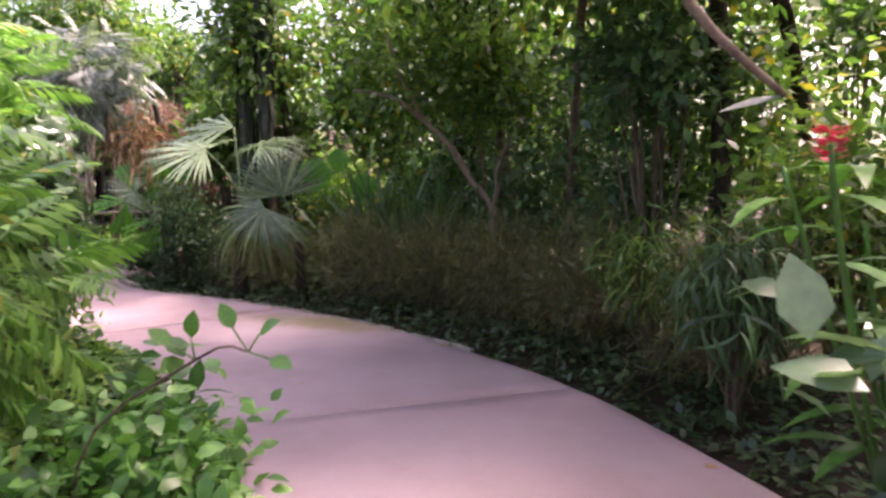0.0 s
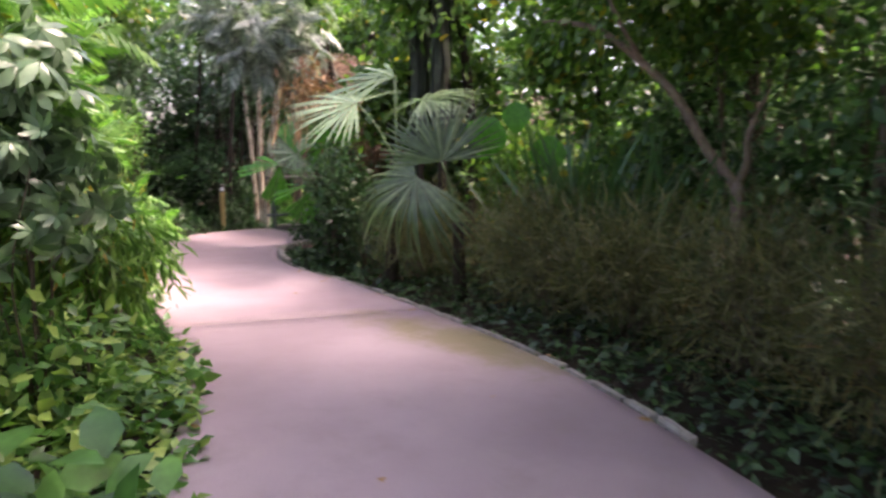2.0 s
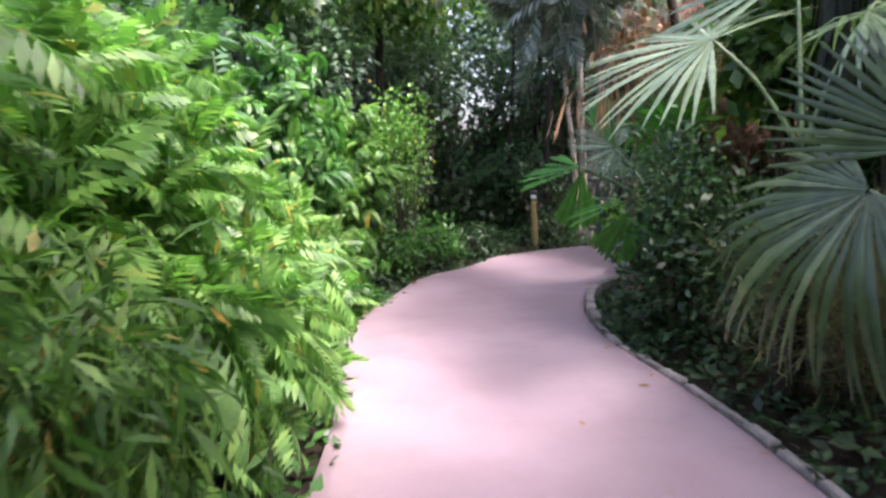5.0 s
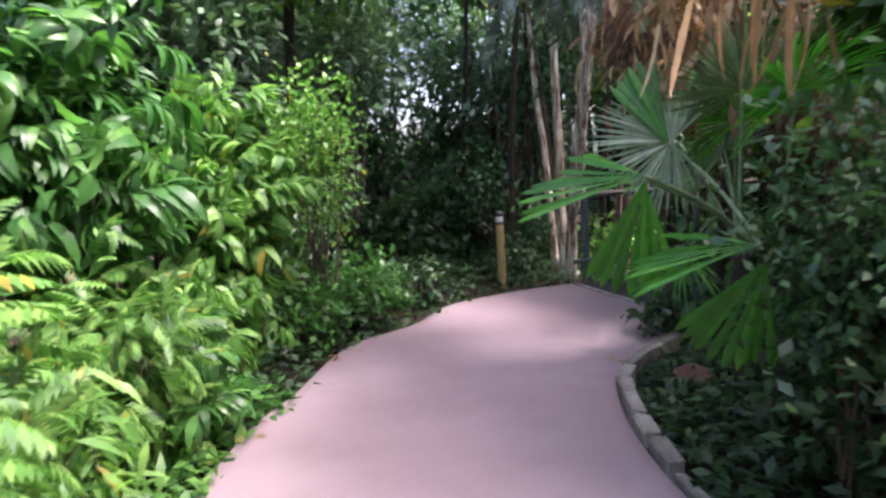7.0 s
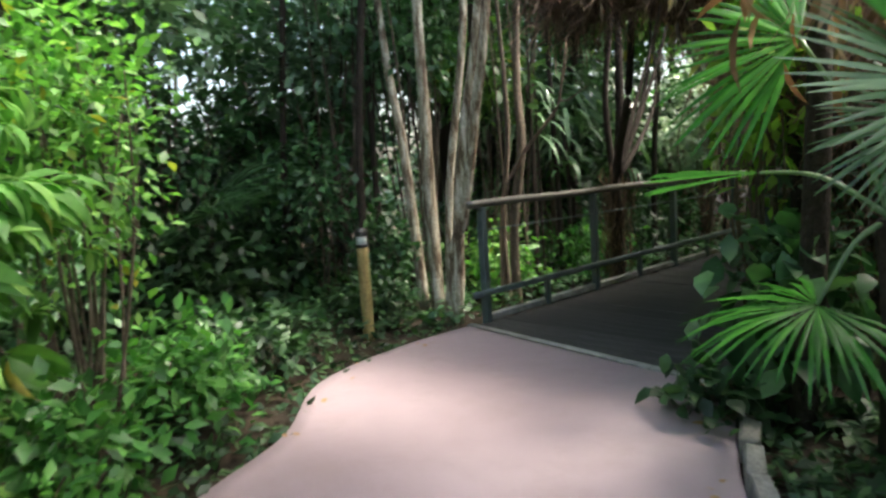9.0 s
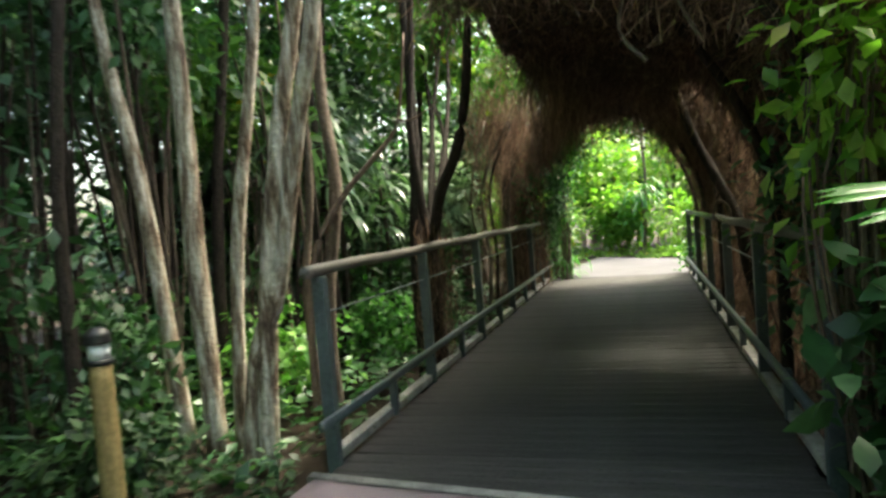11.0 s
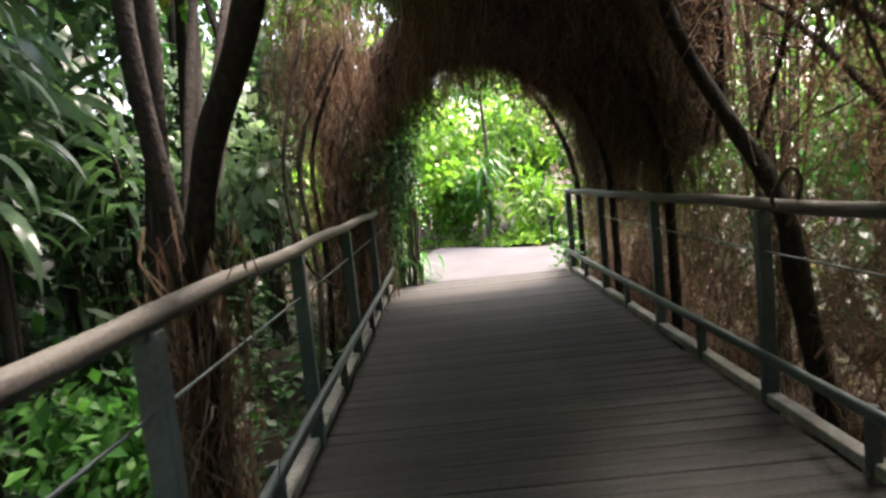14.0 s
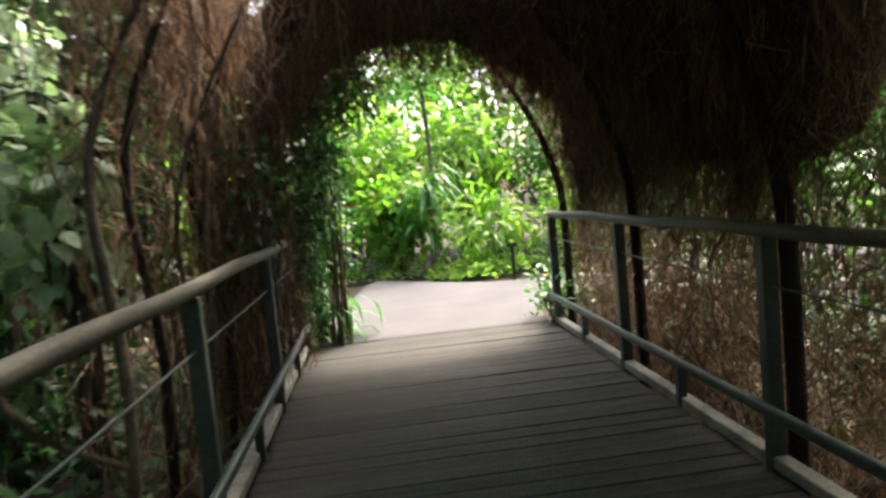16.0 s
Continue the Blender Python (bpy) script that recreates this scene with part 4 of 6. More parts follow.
for k, (x, y, z, r) in enumerate(((0.0, -0.35, 1.78, 0.36), (-0.35, -0.1, 1.85, 0.28), (0.45, 0.1, 1.6, 0.32), (0.25, -0.25, 2.0, 0.25))):
    lf = part("leaf", strip(6, 0.95, 0.5, 0.1, 0.45, 0.2), L_FANLIT, round_plant)
    lf.matrix_local = facing((x, y, z + r * 0.6), (0.1 * k - 0.1, -0.3, -0.9), (0.5, -0.8, 0.4)) @ Matrix.Scale(r * 1.35, 4)
    part("leaf_stalk", capped([(0, 0, 0), (x * 0.5, y * 0.4, z * 0.6), (x, y, z + r * 0.6)], 0.012, 5), L_MID, round_plant)

# small tree with the pale forked limb
fork = thing("forked_tree", (10.66, -2.2, GROUND), "small tree with a pale forked limb over the thicket", "tree")
part("trunk", capped([(0.08, 0.05, -0.1), (0.05, 0, 0.6), (0, 0, 1.34)], [0.075, 0.06, 0.055], 9, 0.05), M_GREYBARK, fork)
part("limb", capped([(0, 0, 1.3), (-0.28, 0.02, 1.62), (-0.55, 0, 2.05), (-0.9, 0, 2.4), (-1.42, 0, 2.78), (-2.1, 0.1, 2.95)], [0.05, 0.046, 0.042, 0.036, 0.03, 0.02], 8, 0.05, 2), M_GREYBARK, fork, "pale smooth limb")
part("limb", capped([(0, 0, 1.3), (0.07, 0, 1.5), (0.07, 0, 1.75), (0.16, 0.15, 2.1)], [0.042, 0.034, 0.028, 0.012], 8, 0.05, 3), M_GREYBARK, fork, "pale smooth limb")
part("limb", capped([(-0.9, 0, 2.4), (-1.1, -0.25, 2.9), (-1.2, -0.5, 3.5)], [0.025, 0.02, 0.012], 7, 0.04, 4), M_GREYBARK, fork)
v, f = crown((2.2, 1.0, 1.0), 430, 8, T_OVATE, 0.13, 0.2, 0.4, 71)
part("crown", (v + np.array([-1.0, 0.45, 3.15]), f), L_CANOPY, fork)

# flowering plant and the bent branch near the start
ginger = thing("red_ginger", (14.25, -7.05, GROUND), "red flowering ginger with long glossy leaves", "plant")
rng = np.random.default_rng(90)
for k in range(5):
    top = np.array([rng.normal() * 0.16 - 0.05, rng.normal() * 0.15 - 0.1, 1.35 + 0.25 * rng.random()])
    part("stem", capped([(rng.normal() * 0.08, rng.normal() * 0.08, 0), top * np.array([0.6, 0.6, 0.6]), top], [0.014, 0.012, 0.008], 6), L_MID, ginger)
    for j in range(10):
        a = j * 2.5 + k
        z = 0.5 + j * 0.12
        s = top * (z / top[2])
        lf = part("leaf", strip(5, 0.2, 0.9, 0.15, 0.4), L_MID, ginger)
        lf.matrix_local = facing(s, (math.cos(a), math.sin(a), 0.35), (0, 0, 1)) @ Matrix.Scale(0.38 + 0.1 * rng.random(), 4)
flower_at = np.array([13.93 - 14.25, -7.45 + 7.05, 1.66])
n = 60
th, u = rng.random(n) * 6.28, rng.random(n)
pos = flower_at + np.stack([0.025 * np.cos(th), 0.025 * np.sin(th), (u - 0.5) * 0.12], 1)
part("flower_head", cloud(strip(2, 0.6, 0.3, 0.1), pos, np.stack([np.cos(th), np.sin(th), 0.6 + 0 * th], 1), np.tile([[0, 0, 1.0]], (n, 1)), 0.05), L_RED, ginger, "red cone-shaped flower head")
part("stem", capped([(0, 0, 0), flower_at * np.array([0.7, 0.7, 0.6]), flower_at], [0.014, 0.012, 0.01], 6), L_MID, ginger)

bent = thing("leaning_tree", (11.6, -2.0, GROUND), "slender tree with a bent bare branch near the path", "tree")
part("trunk", capped([(0, 0, -0.1), (0.1, -0.2, 1.6), (0.4, -1.0, 3.2), (1.0, -2.9, 3.75), (1.5, -4.2, 3.4)], [0.07, 0.06, 0.05, 0.042, 0.036], 8, 0.05), M_BARK, bent)
part("branch", capped([(1.5, -4.2, 3.4), (1.66, -4.6, 2.9), (1.82, -4.72, 2.36), (2.22, -4.58, 1.93)], [0.033, 0.03, 0.026, 0.018], 8, 0.04, 5), M_GREYBARK, bent, "bare grey-brown branch")
lf = part("leaf", strip(4, 0.2, 0.2, 0.1), L_SILVER, bent, "pale withered leaf")
lf.matrix_local = facing((2.22, -4.58, 1.93), (-0.8, -0.35, -0.1), (0.2, -0.5, 0.8)) @ Matrix.Scale(0.3, 4)
v, f = crown((1.5, 1.5, 0.9), 150, 8, T_OVATE, 0.14, 0.2, 0.4, 72)
part("crown", (v + np.array([0.5, -1.2, 4.1]), f), L_CANOPY, bent)
shrub("broad_leaf_shrub", (14.3, -7.6), (0.45, 0.4, 0.4), T_BROAD, L_WOOD, 22, 3, 0.26, "shrub with large grey-green leaves beside the path", height=0.75, seed=73)

shrub("broad_leaf_shrub", (2.82, -0.5), (0.42, 0.36, 0.6), T_BROAD, L_DARK, 50, 4, 0.2, "dark shrub with large drooping leaves by the tunnel mouth", height=0.62, seed=74, droop=0.7)
shrub("low_shrub", (2.6, -0.95), (0.3, 0.3, 0.2), T_BROAD, L_IVYDIM, 40, 5, 0.13, "low dark leafy plant at the corner of the boardwalk", height=0.16, seed=75, spread=0.08)

# stone in the bed
bm = bmesh.new()
bmesh.ops.create_icosphere(bm, subdivisions=3, radius=1)
for v in bm.verts:
    v.co = Vector((v.co.x * 0.16, v.co.y * 0.13, v.co.z * 0.1)) * (1 + 0.12 * noise.noise(v.co * 1.2))
stone = part("stone", bm, M_TERRA)
stone.location = (3.62, -1.62, -0.02)
tagged(stone, "rounded reddish stone lying in the planted bed", "stone")

# ---- vine tunnel ----
CX, CZ = 1.25, 1.6


def vault_edge(y):
    """How far the vine roof comes down on the left, as an angle from the right horizontal."""
    return math.radians(112 + 5 * noise.noise(Vector((y * 2.1, 3, 7))) + 38 * min(1, max(0, y - 6.6) / 1.8))


def vault_start(y):
    """Where the roof begins on its lit side; it lifts between the third and fourth posts."""
    return -0.1 + 0.3 * noise.noise(Vector((y * 1.1, 4, 2))) + 0.14 * noise.noise(Vector((y * 4.3, 1, 2))) + math.radians(48) * max(0.0, 1 - abs((y - 4.0) / 1.5) ** 2.5)


def vault_point(y, a, out):
    wav = 0.16 * noise.noise(Vector((y * 0.9, a * 1.6, 3))) + 0.07 * noise.noise(Vector((y * 2.7, a * 4, 8)))
    rx, rz = 1.5 + wav + out, 1.28 + wav * 0.8 + out
    return (CX + rx * math.cos(a), y, CZ + rz * math.sin(a))


tunnel = thing("vine_tunnel", (0, 0, 0), "tunnel of dead brown vines arching over the boardwalk", "vine tunnel")
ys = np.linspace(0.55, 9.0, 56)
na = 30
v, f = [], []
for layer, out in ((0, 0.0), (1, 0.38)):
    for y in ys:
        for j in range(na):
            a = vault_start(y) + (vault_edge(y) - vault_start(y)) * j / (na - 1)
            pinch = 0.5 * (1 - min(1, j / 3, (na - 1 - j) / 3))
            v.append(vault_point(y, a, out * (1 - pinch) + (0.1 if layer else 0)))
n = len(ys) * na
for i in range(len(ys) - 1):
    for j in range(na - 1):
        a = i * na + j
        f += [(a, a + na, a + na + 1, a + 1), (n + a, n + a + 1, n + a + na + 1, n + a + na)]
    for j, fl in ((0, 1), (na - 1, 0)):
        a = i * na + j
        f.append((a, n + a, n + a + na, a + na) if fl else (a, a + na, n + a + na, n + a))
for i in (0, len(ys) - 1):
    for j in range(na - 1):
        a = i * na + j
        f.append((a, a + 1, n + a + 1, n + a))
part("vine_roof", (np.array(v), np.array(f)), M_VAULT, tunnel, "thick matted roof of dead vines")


def strands(starts, ends, sag, width, rng, segs=4):
    """Thin twisting ribbons between pairs of points."""
    k = len(starts)
    us = np.linspace(0, 1, segs + 1)
    p = starts[:, None] * (1 - us)[None, :, None] + ends[:, None] * us[None, :, None]
    p = p + rng.normal(size=p.shape) * sag * (np.sin(us * np.pi) + 0.25)[None, :, None]
    side = unit(rng.normal(size=(k, 1, 3))) * (width * rng.uniform(0.5, 1.4, (k, 1, 1)))
    v = np.stack([p - side, p + side], 2).reshape(-1, 3)
    m = (segs + 1) * 2
    q = np.array([(2 * i, 2 * i + 1, 2 * i + 3, 2 * i + 2) for i in range(segs)])
    return v, (q[None] + (np.arange(k) * m)[:, None, None]).reshape(-1, 4)


rng = np.random.default_rng(21)
N = 9000
yy = rng.uniform(0.3, 9.15, N)
aa = np.array([rng.uniform(vault_start(y) - 0.1, vault_edge(y) + 0.06) for y in yy])
st = np.array([vault_point(y, a, 0.02) for y, a in zip(yy, aa)])
en = st + np.column_stack([rng.normal(size=N) * 0.1, rng.normal(size=N) * 0.22, -rng.uniform(0.05, 0.42, N) * (0.35 + 1.5 * (1 - np.sin(np.clip(aa, 0, 3.1))))])
part("hanging_vines", strands(st, en, 0.03, 0.0035, rng), M_VINE, tunnel)
# outer face at the mouth
N = 8200
aa = rng.uniform(0, 1.0, N) ** 0.8 * 1.95
oo = rng.uniform(-0.06, 0.75, N)
st = np.array([vault_point(rng.uniform(-0.1, 0.7), a, o) for a, o in zip(aa, oo)])
en = st + np.column_stack([rng.normal(size=N) * 0.16, rng.normal(size=N) * 0.16 - 0.05, -rng.uniform(0.05, 0.6, N)])
part("mouth_vines", strands(st, en, 0.05, 0.004, rng), M_VINE, tunnel)
# net of dry stems across the lifted flank
N = 1500
yy = rng.uniform(2.3, 5.6, N)
aa = rng.uniform(-0.15, 1.1, N)
st = np.array([vault_point(y, a, rng.uniform(-0.1, 0.35)) for y, a in zip(yy, aa)])
en = st + np.column_stack([rng.normal(size=N) * 0.15, rng.normal(size=N) * 0.35, rng.normal(size=N) * 0.22 - 0.15])
part("vine_net", strands(st, en, 0.05, 0.0042, rng), M_VINE, tunnel)
for k in range(5):
    y0, y1 = rng.uniform(2.4, 4.9, 2)
    pts = [vault_point(y0, -0.1, 0.05), vault_point((y0 + y1) / 2, 0.5, 0.12), vault_point(y1, 1.1, 0.05)]
    part("twining_stem", capped(pts, [0.02, 0.016, 0.012], 6, 0.08, 50 + k), M_DARKBARK, tunnel)
# ragged fringe at the far end
N = 3600
aa = rng.uniform(0, 2.75, N)
st = np.array([vault_point(rng.uniform(8.3, 9.25), a, rng.uniform(-0.05, 0.4)) for a in aa])
en = st + np.column_stack([rng.normal(size=N) * 0.12, rng.normal(size=N) * 0.14, -rng.uniform(0.05, 0.55, N)])
part("fringe_vines", strands(st, en, 0.05, 0.004, rng), M_VINE, tunnel)
# roots and dead stems hanging from the lit side of the roof
N = 7000
yy = rng.uniform(2.2, 8.9, N)
yy = yy[np.abs(yy - 3.7) > rng.uniform(0.5, 1.3, N)]
N = len(yy)
aa = np.array([vault_start(y) + abs(rng.normal()) * 0.45 for y in yy])
st = np.array([vault_point(y, a, 0.0) for y, a in zip(yy, aa)])
en = st + np.column_stack([rng.normal(size=N) * 0.06, rng.normal(size=N) * 0.12, -rng.uniform(0.12, 0.62, N)])
tagged(part("root_fringe", strands(st, en, 0.03, 0.003, rng), M_VINE, tunnel, "shaggy fringe of fine brown roots"), kind="stuff")
# the same along the open left edge of the roof
N = 1500
yy = rng.uniform(2.8, 8.4, N)
st = np.array([vault_point(y, vault_edge(y) - abs(rng.normal()) * 0.25, rng.uniform(0, 0.4)) for y in yy])
en = st + np.column_stack([rng.normal(size=N) * 0.09 - 0.1, rng.normal(size=N) * 0.15, -rng.uniform(0.15, 0.9, N)])
tagged(part("root_fringe", strands(st, en, 0.04, 0.0034, rng), M_VINE, tunnel, "loose brown roots hanging by the railing"), kind="stuff")
# dry vines trailing from the trees beside the roof
N = 1300
st = np.column_stack([rng.uniform(-0.6, 0.25, N), rng.uniform(5.2, 8.2, N), rng.uniform(2.3, 3.7, N)])
en = st + np.column_stack([rng.normal(size=N) * 0.1, rng.normal(size=N) * 0.15, -rng.uniform(0.25, 0.9, N)])
tagged(part("trailing_vine", strands(st, en, 0.05, 0.0036, rng), M_VINE, tunnel, "dry vines trailing from the trees"), kind="stuff")
# right-hand curtain, thin enough to let light through
N = 14000
yy = rng.uniform(0.3, 9.3, N)
dense = np.array([noise.noise(Vector((y * 0.8, 1, 5))) for y in yy])
zz = rng.uniform(-0.3, 2.2, N)
keep = rng.random(N) < np.where((zz > 1.15) & (yy > 2.6) & (yy < 4.9), 0.14, 0.8 + 0.4 * dense)
yy, zz = yy[keep], zz[keep]
N = len(yy)
st = np.column_stack([2.74 + np.abs(rng.normal(size=N)) * 0.16, yy, zz + 0.25])
en = st + np.column_stack([rng.normal(size=N) * 0.1, rng.normal(size=N) * 0.28, -rng.uniform(0.1, 0.6, N)])
part("vine_curtain", strands(st, en, 0.04, 0.0032, rng), M_VINE, tunnel, "see-through curtain of dry brown vines")
# left-hand pillars of hanging vines
for k, (x, y, w, top) in enumerate(((-0.17, 2.47, 0.11, 0.75), (-0.3, 7.0, 0.14, 2.6), (-0.24, 7.4, 0.26, 2.5), (-0.2, 8.3, 0.26, 2.4))):
    n = int(900 * w / 0.2)
    st = np.column_stack([x + rng.normal(size=n) * w * 0.55, y + rng.normal(size=n) * w * 0.8, rng.uniform(-0.2, top, n)])
    en = st + np.column_stack([rng.normal(size=n) * 0.06 + 0.12 * (st[:, 2] > 1.9), rng.normal(size=n) * 0.1, rng.uniform(0.2, 0.7, n)])
    part("hanging_vines", strands(st, en, 0.03, 0.004, rng), M_VINE, tunnel)
# loose curtain of dry stems along the left flank
N = 2700
yy = rng.uniform(5.3, 8.9, N)
clump = np.array([noise.noise(Vector((y * 1.9, 6, 1))) for y in yy])
keep = rng.random(N) < 0.55 + 0.9 * clump
yy = yy[keep]
N = len(yy)
st = np.column_stack([-0.2 - np.abs(rng.normal(size=N)) * 0.16, yy, rng.uniform(-0.25, 2.5, N)])
en = st + np.column_stack([rng.normal(size=N) * 0.09 + 0.1 * (st[:, 2] > 1.9), rng.normal(size=N) * 0.12, rng.uniform(0.15, 0.75, N)])
part("vine_curtain", strands(st, en, 0.045, 0.0042, rng), M_VINE, tunnel, "loose curtain of dry brown stems")
for k, (y0, y1) in enumerate(((5.0, 5.3), (5.7, 5.5), (6.3, 6.6), (7.0, 6.7), (7.9, 8.1))):
    pts = [(-0.3 - 0.05 * (k % 2), y0, -0.5), (-0.24, (y0 + y1) / 2 + 0.06, 0.7), (-0.3 + 0.06 * (k % 3), y1, 1.7), (0.1, y1 + 0.1, 2.55)]
    part("twining_stem", capped(pts, [0.03, 0.024, 0.02, 0.016], 7, 0.12, 80 + k), M_DARKBARK if k % 2 else M_BARK, tunnel)
for k, (at, radii, clumps, mt) in enumerate((((-0.5, 6.9, 3.25), (0.45, 1.0, 0.55), 230, L_CANOPY), ((-0.5, 8.8, 3.3), (0.5, 0.8, 0.6), 200, L_CANOPY), ((0.15, 5.4, 3.25), (0.5, 1.0, 0.38), 200, L_CANOPY), ((-0.17, 7.5, 1.8), (0.2, 0.9, 0.9), 130, L_DARK), ((0.22, 8.7, 1.75), (0.24, 0.4, 0.85), 190, L_DARK), ((0.7, 9.05, 2.5), (0.4, 0.3, 0.4), 130, L_CANOPY), ((1.6, 9.0, 2.75), (0.6, 0.25, 0.22), 100, L_CANOPY))):
    v, f = crown(radii, clumps, 6, T_OVATE, 0.075, 0.11, 0.6, 134 + k)
    part("hanging_leaves", (v + np.array(at), f), mt, tunnel, "green leaves hanging at the tunnel exit")
# hoops and dark poles that carry the roof
for k in range(6):
    y = k * 1.8 + 0.08
    pts = [(2.66, y, -0.45), (2.66, y, 1.05), (2.6, y + 0.03, 1.55), (2.4, y - 0.03, 2.05), (2.15, y + 0.05, 2.5), (1.9, y, 2.85)]
    if k != 2:
        part("hoop", capped(pts, [0.045, 0.042, 0.038, 0.035, 0.033, 0.03], 8, 0.05, k), M_DARKBARK, tunnel, "dark bent pole")
part("hoop", capped([(2.85, 3.5, -0.45), (2.72, 3.62, 0.5), (2.62, 3.62, 1.08), (2.47, 3.76, 1.5), (2.28, 3.95, 2.0), (2.08, 4.05, 2.7)], [0.075, 0.066, 0.055, 0.046, 0.042, 0.038], 9, 0.1, 9), M_DARKBARK, tunnel, "thick leaning dark vine stem")
# loose twining stems
for k, pts in enumerate((
    [(2.45, 3.35, 1.1), (2.36, 3.2, 1.16), (2.4, 3.1, 1.3), (2.5, 3.2, 1.2), (2.5, 3.35, 1.0)],
    [(2.7, 2.9, 0.0), (2.66, 2.6, 0.6), (2.72, 2.8, 1.4), (2.5, 2.9, 2.2)],
    [(2.75, 2.3, 0.0), (2.6, 2.1, 0.55), (2.65, 2.4, 0.9), (2.8, 2.9, 0.75)],
    [(0.1, 4.0, 2.4), (-0.1, 3.9, 1.6), (-0.12, 4.2, 1.0), (0.05, 4.4, 0.75)],
    [(1.7, 0.3, 2.9), (1.75, 0.1, 2.5), (1.68, 0.12, 2.2), (1.8, 0.0, 2.0)],
    [(2.0, 0.2, 2.9), (2.1, 0.0, 2.6), (1.95, -0.05, 2.3), (2.05, 0.0, 2.05)],
    [(0.3, 5.6, 2.3), (-0.05, 5.5, 1.5), (-0.1, 5.7, 0.7), (-0.1, 5.4, 0.1)],
)):
    part("twining_stem", capped(pts, 0.011, 6, 0.05, k), M_BARK, tunnel)

# leafy vines at the mouth and at the far end


def leafy_vine(name, at, radii, mat, clumps, per, size, label, height, seed, template=T_OVATE):
    return shrub(name, at, radii, template, mat, clumps, per, size, label, "vine", height=height, seed=seed, spread=0.11, droop=0.6, stems=16)


leafy_vine("leafy_vine", (2.66, 0.5), (0.3, 0.75, 1.4), L_DARK, 210, 6, 0.09, "leafy vine covering one flank of the tunnel mouth", 1.4, 100)
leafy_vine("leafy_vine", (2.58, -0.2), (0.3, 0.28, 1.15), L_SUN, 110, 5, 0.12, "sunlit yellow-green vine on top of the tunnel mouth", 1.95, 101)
# dense vine added outside the curtain to block light at its near end
leafy_vine("leafy_vine", (3.2, 1.5), (0.32, 1.2, 1.6), L_IVYDIM, 420, 7, 0.12, "dense dark vine over the flank of the tunnel mouth", 1.3, 112)
shrub("low_shrub", (2.78, -0.3), (0.3, 0.32, 0.62), T_OVATE, L_DARK, 130, 7, 0.1, "dark leafy shrub at the foot of the tunnel mouth", height=0.55, seed=131, spread=0.09)
leafy_vine("leafy_vine", (2.95, 4.3), (0.5, 0.95, 0.45), L_LIME, 50, 6, 0.1, "leafy vine trailing over the tunnel flank", 2.95, 132)
leafy_vine("leafy_vine", (-0.1, 8.9), (0.38, 0.35, 1.25), L_DARK, 280, 7, 0.085, "dark leafy vine hanging by the end of the railing", 1.25, 102)
leafy_vine("leafy_vine", (0.1, 9.4), (0.36, 0.35, 1.35), L_MID, 300, 7, 0.08, "green leafy vine draped over the end of the railing", 1.3, 109)
leafy_vine("leafy_vine", (0.3, 9.2), (0.55, 0.3, 0.5), L_DARK, 160, 7, 0.08, "dark leafy vine hanging from the tunnel roof", 2.45, 103)
leafy_vine("pale_leaf_vine", (-0.9, 6.35), (0.25, 0.42, 0.75), L_WHITE, 90, 3, 0.17, "climber with pale silvery leaves outside the railing", 1.65, 104, T_BROAD)
leafy_vine("pale_leaf_vine", (-1.5, 7.0), (0.4, 0.5, 0.7), L_WHITE, 70, 5, 0.13, "climber with pale silvery leaves hanging in the wood", 2.5, 105, T_BROAD)
leafy_vine("pale_leaf_vine", (-1.35, 6.3), (0.35, 0.45, 0.7), L_WHITE, 60, 5, 0.17, "climber with pale silvery leaves beside the railing", 1.75, 136, T_LANCE_WIDE)
leafy_vine("leafy_vine", (3.55, 4.1), (0.45, 1.3, 1.0), L_LIME, 170, 5, 0.11, "sunlit leafy vine outside the vine curtain", 2.0, 106)
leafy_vine("leafy_vine", (3.7, 5.7), (0.45, 1.0, 0.75), L_CANOPY, 130, 6, 0.12, "green leafy vine above the vine curtain", 2.75, 111)
leafy_vine("leafy_vine", (3.5, 7.0), (0.4, 1.6, 0.8), L_FINE, 130, 5, 0.1, "yellowing leafy vine outside the vine curtain", 1.3, 107)
# dark shrubs added so that the gaps low in the curtain look shaded
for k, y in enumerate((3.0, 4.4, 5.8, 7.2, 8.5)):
    shrub("low_shrub", (3.55, y), (0.45, 0.75, 0.62), T_OVATE, L_IVYDIM, 130, 7, 0.12, "low dark shrub added behind the vine curtain", height=0.3, seed=150 + k, spread=0.1, group="shrubs behind the curtain")
leafy_vine("leafy_vine", (2.55, 9.25), (0.22, 0.25, 0.35), L_MID, 50, 6, 0.09, "small green vine at the foot of the rail", 0.3, 108)
tuft = thing("fern_tuft", (0.12, 9.45, GROUND), "dark tuft of arching fern leaves at the path edge", "fern")
rng = np.random.default_rng(110)
n = 110
pos = np.column_stack([rng.normal(size=(n, 2)) * 0.17, rng.uniform(0, 0.5, n)])
ax = unit(np.column_stack([rng.normal(size=(n, 2)), rng.uniform(0.1, 1.0, n)]))
blades(tuft, STRAP_B, L_MID, pos, ax, np.tile([[0, 0, 1.0]], (n, 1)), rng.uniform(0.4, 0.7, n))

